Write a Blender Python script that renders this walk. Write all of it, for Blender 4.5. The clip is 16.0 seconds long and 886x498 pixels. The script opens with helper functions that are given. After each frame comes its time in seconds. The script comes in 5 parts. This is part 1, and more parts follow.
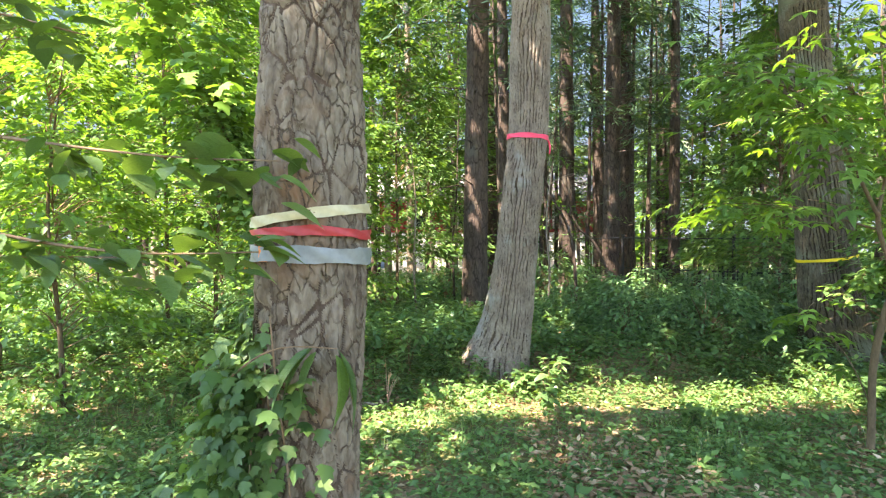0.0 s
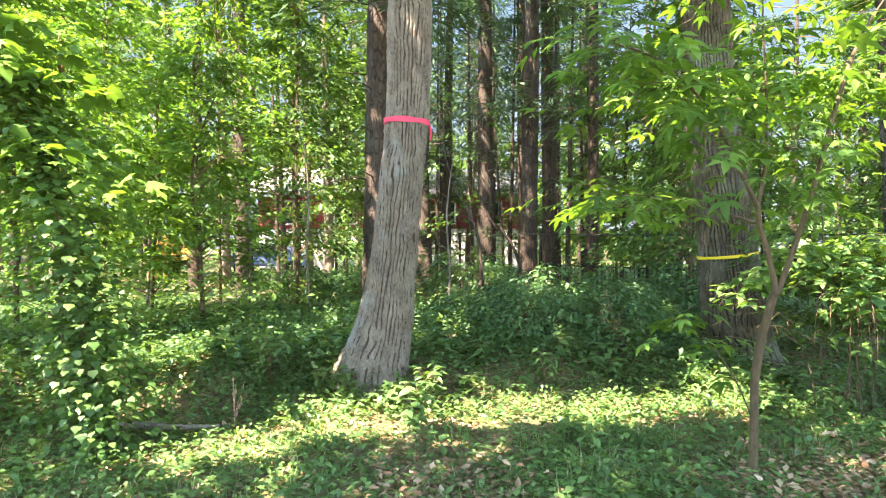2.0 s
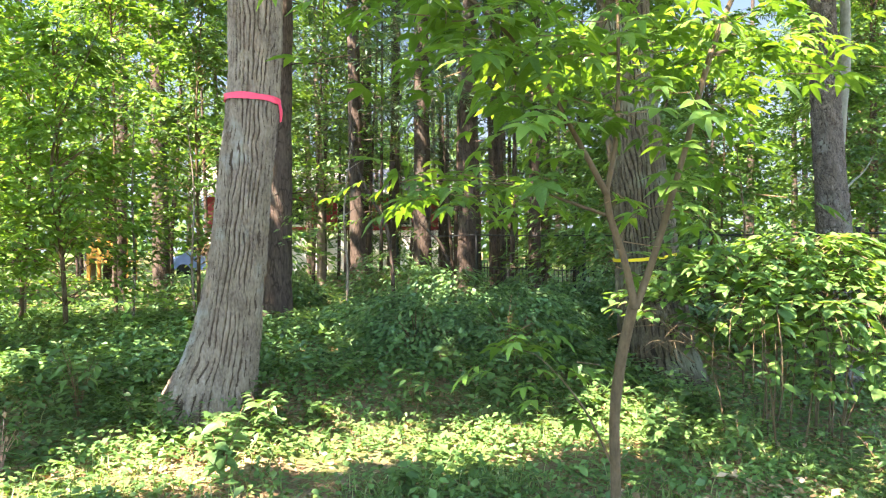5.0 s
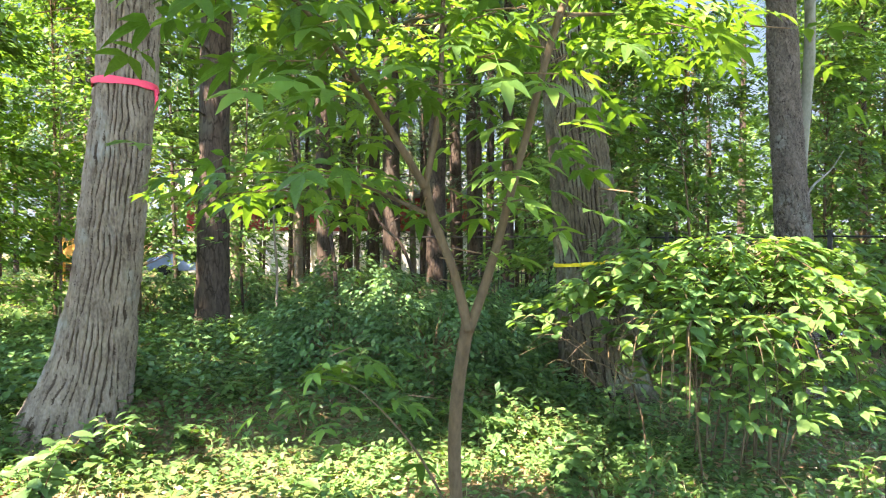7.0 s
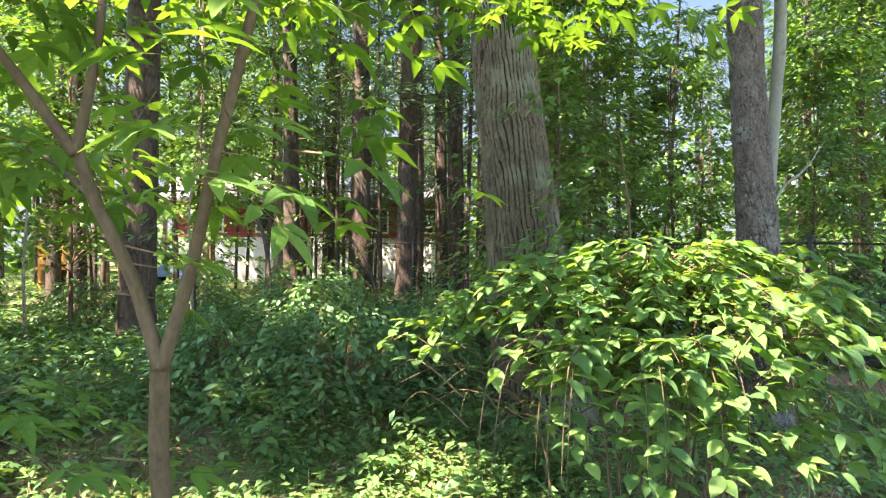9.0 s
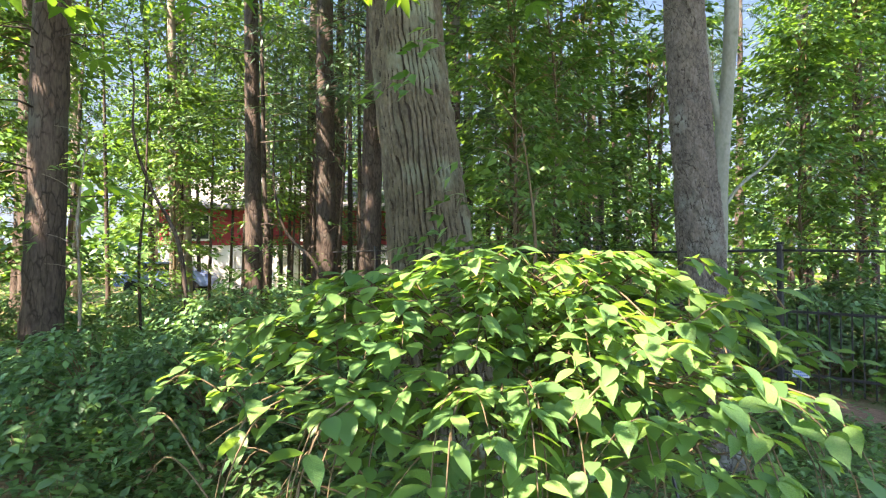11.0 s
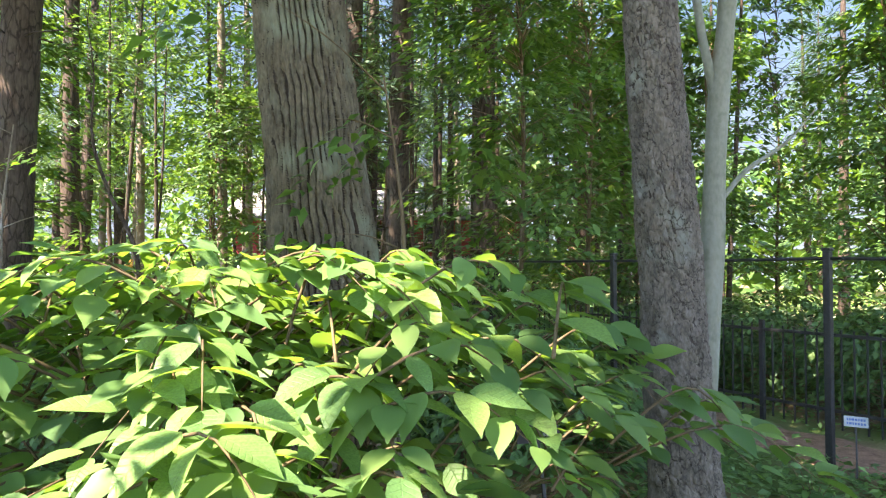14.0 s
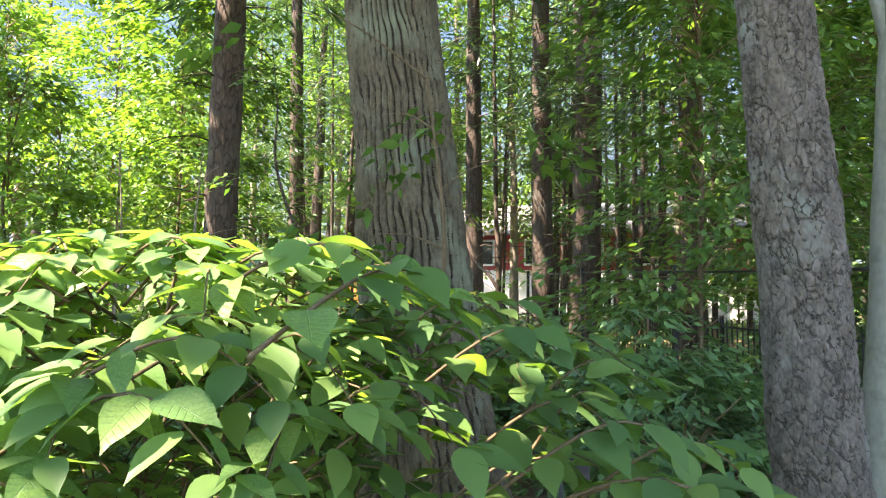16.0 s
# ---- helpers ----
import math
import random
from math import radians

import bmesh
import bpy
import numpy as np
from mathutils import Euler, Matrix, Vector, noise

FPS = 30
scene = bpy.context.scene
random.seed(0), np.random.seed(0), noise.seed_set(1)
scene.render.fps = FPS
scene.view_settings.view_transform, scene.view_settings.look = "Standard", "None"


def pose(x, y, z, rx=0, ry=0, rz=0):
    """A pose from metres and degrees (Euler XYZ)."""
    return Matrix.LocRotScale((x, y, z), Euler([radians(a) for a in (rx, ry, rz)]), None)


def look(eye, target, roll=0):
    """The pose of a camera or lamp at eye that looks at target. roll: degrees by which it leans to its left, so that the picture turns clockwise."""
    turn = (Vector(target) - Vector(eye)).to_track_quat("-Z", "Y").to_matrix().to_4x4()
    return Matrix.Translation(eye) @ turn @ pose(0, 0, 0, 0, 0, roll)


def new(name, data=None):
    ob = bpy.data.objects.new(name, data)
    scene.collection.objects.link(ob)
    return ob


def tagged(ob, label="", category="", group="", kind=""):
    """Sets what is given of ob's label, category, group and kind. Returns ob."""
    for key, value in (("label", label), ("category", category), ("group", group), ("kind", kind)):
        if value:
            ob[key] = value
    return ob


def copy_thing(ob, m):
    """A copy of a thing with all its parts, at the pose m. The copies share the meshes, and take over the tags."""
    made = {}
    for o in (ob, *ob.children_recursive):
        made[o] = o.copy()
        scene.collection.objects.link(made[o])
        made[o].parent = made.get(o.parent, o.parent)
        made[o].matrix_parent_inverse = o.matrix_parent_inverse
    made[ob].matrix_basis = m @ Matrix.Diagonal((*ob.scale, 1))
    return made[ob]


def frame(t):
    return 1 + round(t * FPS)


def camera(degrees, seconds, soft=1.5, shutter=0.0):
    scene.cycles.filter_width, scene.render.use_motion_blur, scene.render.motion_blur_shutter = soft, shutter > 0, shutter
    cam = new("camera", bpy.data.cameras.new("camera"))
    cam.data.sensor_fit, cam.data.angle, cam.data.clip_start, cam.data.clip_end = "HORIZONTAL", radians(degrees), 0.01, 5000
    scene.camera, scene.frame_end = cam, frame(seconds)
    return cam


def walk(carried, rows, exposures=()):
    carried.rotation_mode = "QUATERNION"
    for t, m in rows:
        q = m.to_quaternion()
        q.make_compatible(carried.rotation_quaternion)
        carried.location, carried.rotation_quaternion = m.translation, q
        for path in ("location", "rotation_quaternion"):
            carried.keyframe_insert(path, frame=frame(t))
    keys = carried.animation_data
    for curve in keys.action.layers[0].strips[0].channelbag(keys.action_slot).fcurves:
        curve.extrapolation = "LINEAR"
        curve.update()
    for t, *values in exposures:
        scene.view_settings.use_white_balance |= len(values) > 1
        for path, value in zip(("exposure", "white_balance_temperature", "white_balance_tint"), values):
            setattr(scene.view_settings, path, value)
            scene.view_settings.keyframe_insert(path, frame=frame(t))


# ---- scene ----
cam = camera(70.0, 16.0, soft=1.2)
PATH = [
    (0.0, pose(-0.000, 0.000, 1.516, 89.64, 0.10, 0.33)),
    (0.5, pose(0.204, 0.152, 1.502, 89.59, 0.02, -0.79)),
    (1.0, pose(0.394, 0.295, 1.504, 89.55, -0.02, -2.79)),
    (1.5, pose(0.537, 0.467, 1.507, 89.48, 0.10, -4.22)),
    (2.0, pose(0.694, 0.672, 1.511, 89.33, 0.15, -5.00)),
    (2.5, pose(0.823, 0.783, 1.510, 89.42, 0.19, -5.75)),
    (3.0, pose(1.003, 0.922, 1.510, 89.44, 0.20, -6.51)),
    (3.5, pose(1.153, 1.048, 1.491, 89.52, 0.15, -7.07)),
    (4.0, pose(1.370, 1.203, 1.490, 89.39, 0.23, -7.36)),
    (6.5, pose(2.390, 1.885, 1.494, 89.79, 0.16, -7.10)),
    (7.0, pose(2.638, 1.975, 1.508, 89.61, 0.05, -7.07)),
    (7.5, pose(2.850, 2.064, 1.531, 89.50, 0.26, -6.95)),
    (8.0, pose(3.056, 2.244, 1.497, 89.78, -0.08, -6.78)),
    (8.5, pose(3.280, 2.452, 1.465, 90.14, -0.50, -6.50)),
    (9.0, pose(3.546, 2.626, 1.483, 90.33, -0.25, -6.36)),
    (11.5, pose(4.768, 3.514, 1.528, 91.11, -0.02, -4.95)),
    (12.0, pose(5.011, 3.735, 1.535, 91.32, -0.04, -4.33)),
    (12.5, pose(5.308, 3.866, 1.514, 91.55, -0.07, -3.64)),
    (13.0, pose(5.556, 4.000, 1.512, 91.74, -0.12, -2.63)),
    (13.5, pose(5.739, 4.178, 1.492, 91.77, -0.26, -0.44)),
    (14.0, pose(5.877, 4.315, 1.499, 91.97, -0.31, 3.20)),
    (14.5, pose(6.076, 4.421, 1.482, 92.37, -0.51, 8.25)),
    (15.0, pose(6.331, 4.501, 1.474, 92.69, -0.56, 13.70)),
    (15.5, pose(6.491, 4.655, 1.443, 92.95, -0.66, 18.81)),
    (16.0, pose(6.625, 4.807, 1.443, 93.24, -0.64, 23.79)),
]
walk(cam, PATH, exposures=[(t, e, 7700, 21) for t, e in ((0.0, 3.38), (1.5, 3.52), (3.0, 3.7), (4.2, 3.68), (6.5, 3.46), (9.0, 3.42), (13.0, 3.4), (16.0, 3.5))])

# ---- world and sun ----
SUN = Vector((-0.42, -0.34, 0.84)).normalized()
world = bpy.data.worlds.new("sky")
scene.world = world
world.use_nodes = True
wn = world.node_tree.nodes
sky = wn.new("ShaderNodeTexSky")
sky.sky_type = "NISHITA"
sky.sun_disc = False
sky.dust_density, sky.ozone_density = 0.0, 1.5
sky.sun_elevation = math.asin(SUN.z)
sky.sun_rotation = math.atan2(SUN.x, SUN.y)
wn["Background"].inputs["Strength"].default_value = 0.137
world.node_tree.links.new(sky.outputs[0], wn["Background"].inputs["Color"])
sun = new("sun", bpy.data.lights.new("sun", "SUN"))
sun.data.energy, sun.data.angle, sun.data.color = 4.1, radians(0.53), (1.0, 0.95, 0.86)
sun.matrix_world = look(SUN * 60, (0, 0, 0))


# ---- materials ----
def material(name):
    m = bpy.data.materials.new(name)
    m.use_nodes = True
    m.node_tree.nodes.clear()
    return m, m.node_tree.nodes, m.node_tree.links


def ramp_node(nodes, stops):
    r = nodes.new("ShaderNodeValToRGB")
    while len(r.color_ramp.elements) < len(stops):
        r.color_ramp.elements.new(0.5)
    for e, (p, c) in zip(r.color_ramp.elements, stops):
        e.position, e.color = p, (*c, 1)
    return r


def leaf_material(name, stops, shine=0.35, rough=0.45, single=False, blotch=0.25, gloss=0.4):
    """Leaf blade: gloss, light that shines through, a tone of its own for each leaf."""
    m, n, l = material(name)
    out, mix = n.new("ShaderNodeOutputMaterial"), n.new("ShaderNodeMixShader")
    bs, tr = n.new("ShaderNodeBsdfPrincipled"), n.new("ShaderNodeBsdfTranslucent")
    bs.inputs["Roughness"].default_value = rough
    bs.inputs["Specular IOR Level"].default_value = gloss
    ramp = ramp_node(n, stops)
    if single:
        l.new(n.new("ShaderNodeObjectInfo").outputs["Random"], ramp.inputs[0])
    else:
        l.new(n.new("ShaderNodeNewGeometry").outputs["Random Per Island"], ramp.inputs[0])
    tex, co = n.new("ShaderNodeTexNoise"), n.new("ShaderNodeTexCoord")
    tex.inputs["Scale"].default_value, tex.inputs["Detail"].default_value = (25, 4) if single else (1.3, 3)
    l.new(co.outputs["Object"], tex.inputs["Vector"])
    hsv = n.new("ShaderNodeHueSaturation")
    mr = n.new("ShaderNodeMapRange")
    mr.inputs["From Min"].default_value, mr.inputs["From Max"].default_value = 0.3, 0.7
    mr.inputs["To Min"].default_value, mr.inputs["To Max"].default_value = 1 - blotch, 1 + blotch
    l.new(tex.outputs[0], mr.inputs[0])
    l.new(mr.outputs[0], hsv.inputs["Value"])
    l.new(ramp.outputs[0], hsv.inputs["Color"])
    if single:
        # midrib and slanting side veins
        sep, ab = n.new("ShaderNodeSeparateXYZ"), n.new("ShaderNodeMath")
        l.new(co.outputs["Object"], sep.inputs[0])
        ab.operation = "ABSOLUTE"
        l.new(sep.outputs[0], ab.inputs[0])
        ph = n.new("ShaderNodeMath")
        ph.operation = "MULTIPLY_ADD"
        ph.inputs[1].default_value = -0.8
        l.new(ab.outputs[0], ph.inputs[0])
        l.new(sep.outputs[1], ph.inputs[2])
        pp = n.new("ShaderNodeMath")
        pp.operation = "PINGPONG"
        pp.inputs[1].default_value = 0.055
        l.new(ph.outputs[0], pp.inputs[0])
        low = n.new("ShaderNodeMath")
        low.operation = "MINIMUM"
        l.new(pp.outputs[0], low.inputs[0])
        l.new(ab.outputs[0], low.inputs[1])
        vein = ramp_node(n, [(0.0, (0, 0, 0)), (0.012, (1, 1, 1))])
        l.new(low.outputs[0], vein.inputs[0])
        bp = n.new("ShaderNodeBump")
        bp.inputs["Strength"].default_value, bp.inputs["Distance"].default_value = 0.5, 0.002
        l.new(vein.outputs[0], bp.inputs["Height"])
        l.new(bp.outputs[0], bs.inputs["Normal"])
    l.new(hsv.outputs[0], bs.inputs["Base Color"])
    warm = n.new("ShaderNodeMixRGB")
    warm.blend_type = "MULTIPLY"
    warm.inputs[0].default_value = 1
    warm.inputs[2].default_value = (1.65, 1.6, 0.55, 1)
    l.new(hsv.outputs[0], warm.inputs[1])
    l.new(warm.outputs[0], tr.inputs["Color"])
    mix.inputs[0].default_value = shine
    l.new(bs.outputs[0], mix.inputs[1])
    l.new(tr.outputs[0], mix.inputs[2])
    l.new(mix.outputs[0], out.inputs[0])
    return m


def rough_material(name, stops, scale=8, stretch=(1, 1, 1), rough=0.9, bump=0.4, fine=40, stain=None, metal=0.0, distance=0.01, fissure=None):
    """Bark, soil, painted metal: two scales of noise for the tone and a fine relief; stain: (colour, scale, share);
    fissure: (scale, stretch along z, tone, width) of cracks that show the dark inner bark."""
    m, n, l = material(name)
    out, bs = n.new("ShaderNodeOutputMaterial"), n.new("ShaderNodeBsdfPrincipled")
    bs.inputs["Roughness"].default_value, bs.inputs["Metallic"].default_value = rough, metal
    bs.inputs["Specular IOR Level"].default_value = 0.25
    co, mp = n.new("ShaderNodeTexCoord"), n.new("ShaderNodeMapping")
    mp.inputs["Scale"].default_value = stretch
    l.new(co.outputs["Object"], mp.inputs[0])
    a, b = n.new("ShaderNodeTexNoise"), n.new("ShaderNodeTexNoise")
    a.inputs["Scale"].default_value, a.inputs["Detail"].default_value = scale, 5
    b.inputs["Scale"].default_value, b.inputs["Detail"].default_value = fine, 6
    l.new(mp.outputs[0], a.inputs[0])
    l.new(mp.outputs[0], b.inputs[0])
    add = n.new("ShaderNodeMath")
    add.operation = "MULTIPLY_ADD"
    add.inputs[1].default_value = 0.5
    l.new(b.outputs[0], add.inputs[0])
    half = n.new("ShaderNodeMath")
    half.operation = "MULTIPLY"
    half.inputs[1].default_value = 0.5
    l.new(a.outputs[0], half.inputs[0])
    l.new(half.outputs[0], add.inputs[2])
    ramp = ramp_node(n, stops)
    l.new(add.outputs[0], ramp.inputs[0])
    colour = ramp.outputs[0]
    if stain:
        tint, size, share = stain
        s = n.new("ShaderNodeTexNoise")
        s.inputs["Scale"].default_value, s.inputs["Detail"].default_value = size, 5
        l.new(co.outputs["Object"], s.inputs[0])
        k = ramp_node(n, [(0.62 - share, (0, 0, 0)), (0.72 - share * 0.8, (1, 1, 1))])
        l.new(s.outputs[0], k.inputs[0])
        mx = n.new("ShaderNodeMixRGB")
        mx.inputs[2].default_value = (*tint, 1)
        l.new(k.outputs[0], mx.inputs[0])
        l.new(colour, mx.inputs[1])
        colour = mx.outputs[0]
    height = add.outputs[0]
    if fissure:
        size, along, tone, width = fissure
        fm, warp, vo = n.new("ShaderNodeMapping"), n.new("ShaderNodeTexNoise"), n.new("ShaderNodeTexVoronoi")
        fm.inputs["Scale"].default_value = (1, 1, along)
        l.new(co.outputs["Object"], fm.inputs[0])
        warp.inputs["Scale"].default_value, warp.inputs["Detail"].default_value = size * 1.3, 4
        l.new(fm.outputs[0], warp.inputs[0])
        shift = n.new("ShaderNodeVectorMath")
        shift.operation = "MULTIPLY_ADD"
        shift.inputs[1].default_value = (0.9 / size,) * 3
        l.new(warp.outputs["Color"], shift.inputs[0])
        l.new(fm.outputs[0], shift.inputs[2])
        vo.feature = "DISTANCE_TO_EDGE"
        vo.inputs["Scale"].default_value = size
        l.new(shift.outputs[0], vo.inputs["Vector"])
        crack = ramp_node(n, [(0.0, (0, 0, 0)), (width, (1, 1, 1))])
        l.new(vo.outputs["Distance"], crack.inputs[0])
        inner = n.new("ShaderNodeMixRGB")
        inner.inputs[1].default_value = (*(c * tone * 1.4 for c in stops[0][1]), 1)
        gap, whole = n.new("ShaderNodeTexNoise"), n.new("ShaderNodeMath")
        gap.inputs["Scale"].default_value, gap.inputs["Detail"].default_value = size * .55, 3
        l.new(fm.outputs[0], gap.inputs[0])
        cut = ramp_node(n, [(0.46, (0, 0, 0)), (0.6, (1, 1, 1))])
        l.new(gap.outputs[0], cut.inputs[0])
        whole.operation = "MAXIMUM"
        l.new(crack.outputs[0], whole.inputs[0])
        l.new(cut.outputs[0], whole.inputs[1])
        crack = whole
        l.new(crack.outputs[0], inner.inputs[0])
        l.new(colour, inner.inputs[2])
        colour = inner.outputs[0]
        high = n.new("ShaderNodeMath")
        high.operation = "MULTIPLY_ADD"
        high.inputs[1].default_value = 0.6
        l.new(crack.outputs[0], high.inputs[0])
        l.new(height, high.inputs[2])
        height = high.outputs[0]
    l.new(colour, bs.inputs["Base Color"])
    bp = n.new("ShaderNodeBump")
    bp.inputs["Strength"].default_value, bp.inputs["Distance"].default_value = (0.8, 0.015) if fissure else (bump, distance)
    l.new(height, bp.inputs["Height"])
    l.new(bp.outputs[0], bs.inputs["Normal"])
    l.new(bs.outputs[0], out.inputs[0])
    return m


BARK_PLATED = rough_material("bark_plated", [(0.33, (0.054, 0.038, 0.025)), (0.5, (0.147, 0.118, 0.082)), (0.66, (0.233, 0.196, 0.142))], 9, (1, 1, 0.35), stain=((0.163, 0.093, 0.049), 3.2, 0.06), fine=60, fissure=(26, .5, 1.1, .06))
# second tone of each bark: crack shade put into the colour of deep faces
SHADE_PLATED = rough_material("furrow_shade_plated", [(0.3, (0.037, 0.025, 0.017)), (0.7, (0.102, 0.070, 0.046))], 14, fine=60, bump=0.5)
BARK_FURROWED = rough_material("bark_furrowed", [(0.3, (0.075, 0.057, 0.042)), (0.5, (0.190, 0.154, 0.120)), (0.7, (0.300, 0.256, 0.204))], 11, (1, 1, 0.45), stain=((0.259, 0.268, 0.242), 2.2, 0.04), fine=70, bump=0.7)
SHADE_FURROWED = rough_material("furrow_shade_furrowed", [(0.3, (0.034, 0.024, 0.017)), (0.7, (0.090, 0.065, 0.046))], 14, fine=60, bump=0.5)
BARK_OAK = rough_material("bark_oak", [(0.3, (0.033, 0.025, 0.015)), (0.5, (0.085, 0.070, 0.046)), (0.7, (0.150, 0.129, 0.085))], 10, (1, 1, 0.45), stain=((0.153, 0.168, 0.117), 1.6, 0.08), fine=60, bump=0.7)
SHADE_OAK = rough_material("furrow_shade_oak", [(0.3, (0.015, 0.011, 0.007)), (0.7, (0.041, 0.030, 0.020))], 14, fine=60, bump=0.5)
BARK_SCALED = rough_material("bark_scaled", [(0.3, (0.043, 0.036, 0.030)), (0.5, (0.101, 0.086, 0.072)), (0.7, (0.163, 0.144, 0.121))], 18, (1, 1, 0.5), stain=((0.148, 0.155, 0.133), 3, 0.04), fine=80, fissure=(28, .6, .7, .06))
SHADE_SCALED = rough_material("furrow_shade_scaled", [(0.3, (0.021, 0.017, 0.013)), (0.7, (0.058, 0.045, 0.039))], 14, fine=60, bump=0.5)
BARK_PINE = rough_material("bark_pine", [(0.3, (0.033, 0.023, 0.018)), (0.5, (0.072, 0.052, 0.041)), (0.7, (0.110, 0.083, 0.066))], 10, (1, 1, 0.25), stain=((0.094, 0.094, 0.077), 1.2, 0.05), fine=50, fissure=(14, .3, .5, .1))
BARK_PALE = rough_material("bark_pale", [(0.3, (0.112, 0.115, 0.087)), (0.5, (0.165, 0.170, 0.135)), (0.7, (0.206, 0.211, 0.174))], 7, (1, 1, 0.5), rough=0.75, bump=0.15, fine=50, stain=((0.083, 0.095, 0.060), 5, 0.03))
BARK_YOUNG = rough_material("bark_young", [(0.3, (0.056, 0.038, 0.020)), (0.5, (0.096, 0.068, 0.037)), (0.7, (0.135, 0.098, 0.056))], 22, (1, 1, 0.4), rough=0.8, bump=0.25, fine=90)
TWIG = rough_material("twig_bark", [(0.3, (0.120, 0.075, 0.041)), (0.7, (0.225, 0.150, 0.086))], 30, rough=0.8, fine=120, bump=0.2)
SOIL = rough_material("soil", [(0.25, (0.060, 0.041, 0.024)), (0.45, (0.156, 0.106, 0.060)), (0.6, (0.264, 0.186, 0.114)), (0.75, (0.360, 0.282, 0.180))], 2.5, fine=45, bump=0.9, stain=((0.072, 0.120, 0.030), 0.7, 0.16), distance=0.03)
MULCH = rough_material("mulch", [(0.3, (0.09, 0.045, 0.03)), (0.5, (0.22, 0.12, 0.085)), (0.7, (0.34, 0.2, 0.15))], 12, fine=70, bump=1.0, distance=0.02)
LITTER = leaf_material("dead_leaf", [(0.0, (0.156, 0.090, 0.048)), (0.5, (0.300, 0.186, 0.108)), (1.0, (0.456, 0.336, 0.216))], shine=0.1, rough=0.8)
BLACK_METAL = rough_material("black_paint", [(0.3, (0.012, 0.012, 0.013)), (0.7, (0.03, 0.03, 0.032))], 20, rough=0.45, bump=0.05)
LEAF_WOOD = leaf_material("woodland_leaf", [(0.0, (0.045, 0.108, 0.031)), (0.5, (0.077, 0.164, 0.042)), (1.0, (0.128, 0.223, 0.060))], 0.36)
# lighter copy of the leaf tone: sunlight put into the colour
LEAF_SUNNY = leaf_material("maple_leaf_sunlit", [(0.0, (0.074, 0.164, 0.034)), (0.5, (0.111, 0.227, 0.043)), (1.0, (0.161, 0.277, 0.060))], 0.4)
LEAF_SHRUB = leaf_material("shrub_leaf", [(0.0, (0.056, 0.128, 0.056)), (0.5, (0.085, 0.181, 0.075)), (1.0, (0.138, 0.255, 0.101))], 0.3, 0.4)
LEAF_BUSH = leaf_material("bush_leaf_rest", [(0.0, (0.067, 0.149, 0.053)), (0.5, (0.106, 0.209, 0.064)), (1.0, (0.161, 0.270, 0.076))], 0.45, 0.5, gloss=0.32)
LEAF_BUSH_ONE = leaf_material("bush_leaf", [(0.0, (0.071, 0.159, 0.055)), (0.5, (0.110, 0.218, 0.067)), (1.0, (0.168, 0.279, 0.078))], 0.45, 0.5, single=True, blotch=0.2, gloss=0.32)
LEAF_MAPLE_ONE = leaf_material("maple_leaf", [(0.0, (0.059, 0.134, 0.033)), (0.5, (0.084, 0.176, 0.035)), (1.0, (0.131, 0.230, 0.048))], 0.45, 0.45, single=True, blotch=0.12)
LEAF_VINE_ONE = leaf_material("vine_leaf", [(0.0, (0.052, 0.108, 0.034)), (0.5, (0.086, 0.162, 0.050)), (1.0, (0.128, 0.212, 0.066))], 0.38, 0.45, single=True, blotch=0.12)
LEAF_COVER = leaf_material("ground_cover_leaf", [(0.0, (0.055, 0.119, 0.042)), (0.5, (0.089, 0.183, 0.056)), (1.0, (0.152, 0.260, 0.085))], 0.3, 0.42)
GRASS = leaf_material("grass_blade", [(0.0, (0.080, 0.149, 0.046)), (0.6, (0.146, 0.244, 0.073)), (1.0, (0.332, 0.326, 0.200))], 0.35, 0.55)
NEEDLE = leaf_material("pine_needle", [(0.0, (0.029, 0.068, 0.040)), (0.5, (0.047, 0.102, 0.055)), (1.0, (0.080, 0.136, 0.064))], 0.2, 0.5)


def plain(name, colour, rough=0.6, metal=0.0, wear=0.25):
    c = Vector(colour)
    m = rough_material(name, [(0.3, tuple(c * (1 - wear))), (0.6, tuple(c))], 6, rough=rough, bump=0.1, fine=60, metal=metal)
    return m


def sky_material(name, low, high, strength):
    m, n, l = material(name)
    out, em = n.new("ShaderNodeOutputMaterial"), n.new("ShaderNodeEmission")
    co, sep, mr = n.new("ShaderNodeTexCoord"), n.new("ShaderNodeSeparateXYZ"), n.new("ShaderNodeMapRange")
    mr.inputs["From Max"].default_value = 50
    ramp = ramp_node(n, [(0.0, low), (1.0, high)])
    l.new(co.outputs["Object"], sep.inputs[0])
    l.new(sep.outputs[2], mr.inputs[0])
    l.new(mr.outputs[0], ramp.inputs[0])
    l.new(ramp.outputs[0], em.inputs["Color"])
    em.inputs["Strength"].default_value = strength
    l.new(em.outputs[0], out.inputs[0])
    return m


SKY_BLUE = sky_material("summer_sky", (0.62, 0.80, 1.0), (0.30, 0.55, 1.0), 0.125)
RIBBON_PINK = plain("pink_tape", (0.85, 0.07, 0.14), 0.4, wear=0.12)
RIBBON_RED = plain("red_tape", (0.42, 0.05, 0.05), 0.4)
RIBBON_ORANGE = plain("orange_tape", (0.75, 0.24, 0.08), 0.4)
RIBBON_CREAM = plain("cream_tape", (0.5, 0.46, 0.28), 0.45)
RIBBON_GREY = plain("pale_grey_tape", (0.22, 0.24, 0.22), 0.35)
RIBBON_YELLOW = plain("yellow_tape", (0.72, 0.55, 0.03), 0.4, wear=0.15)
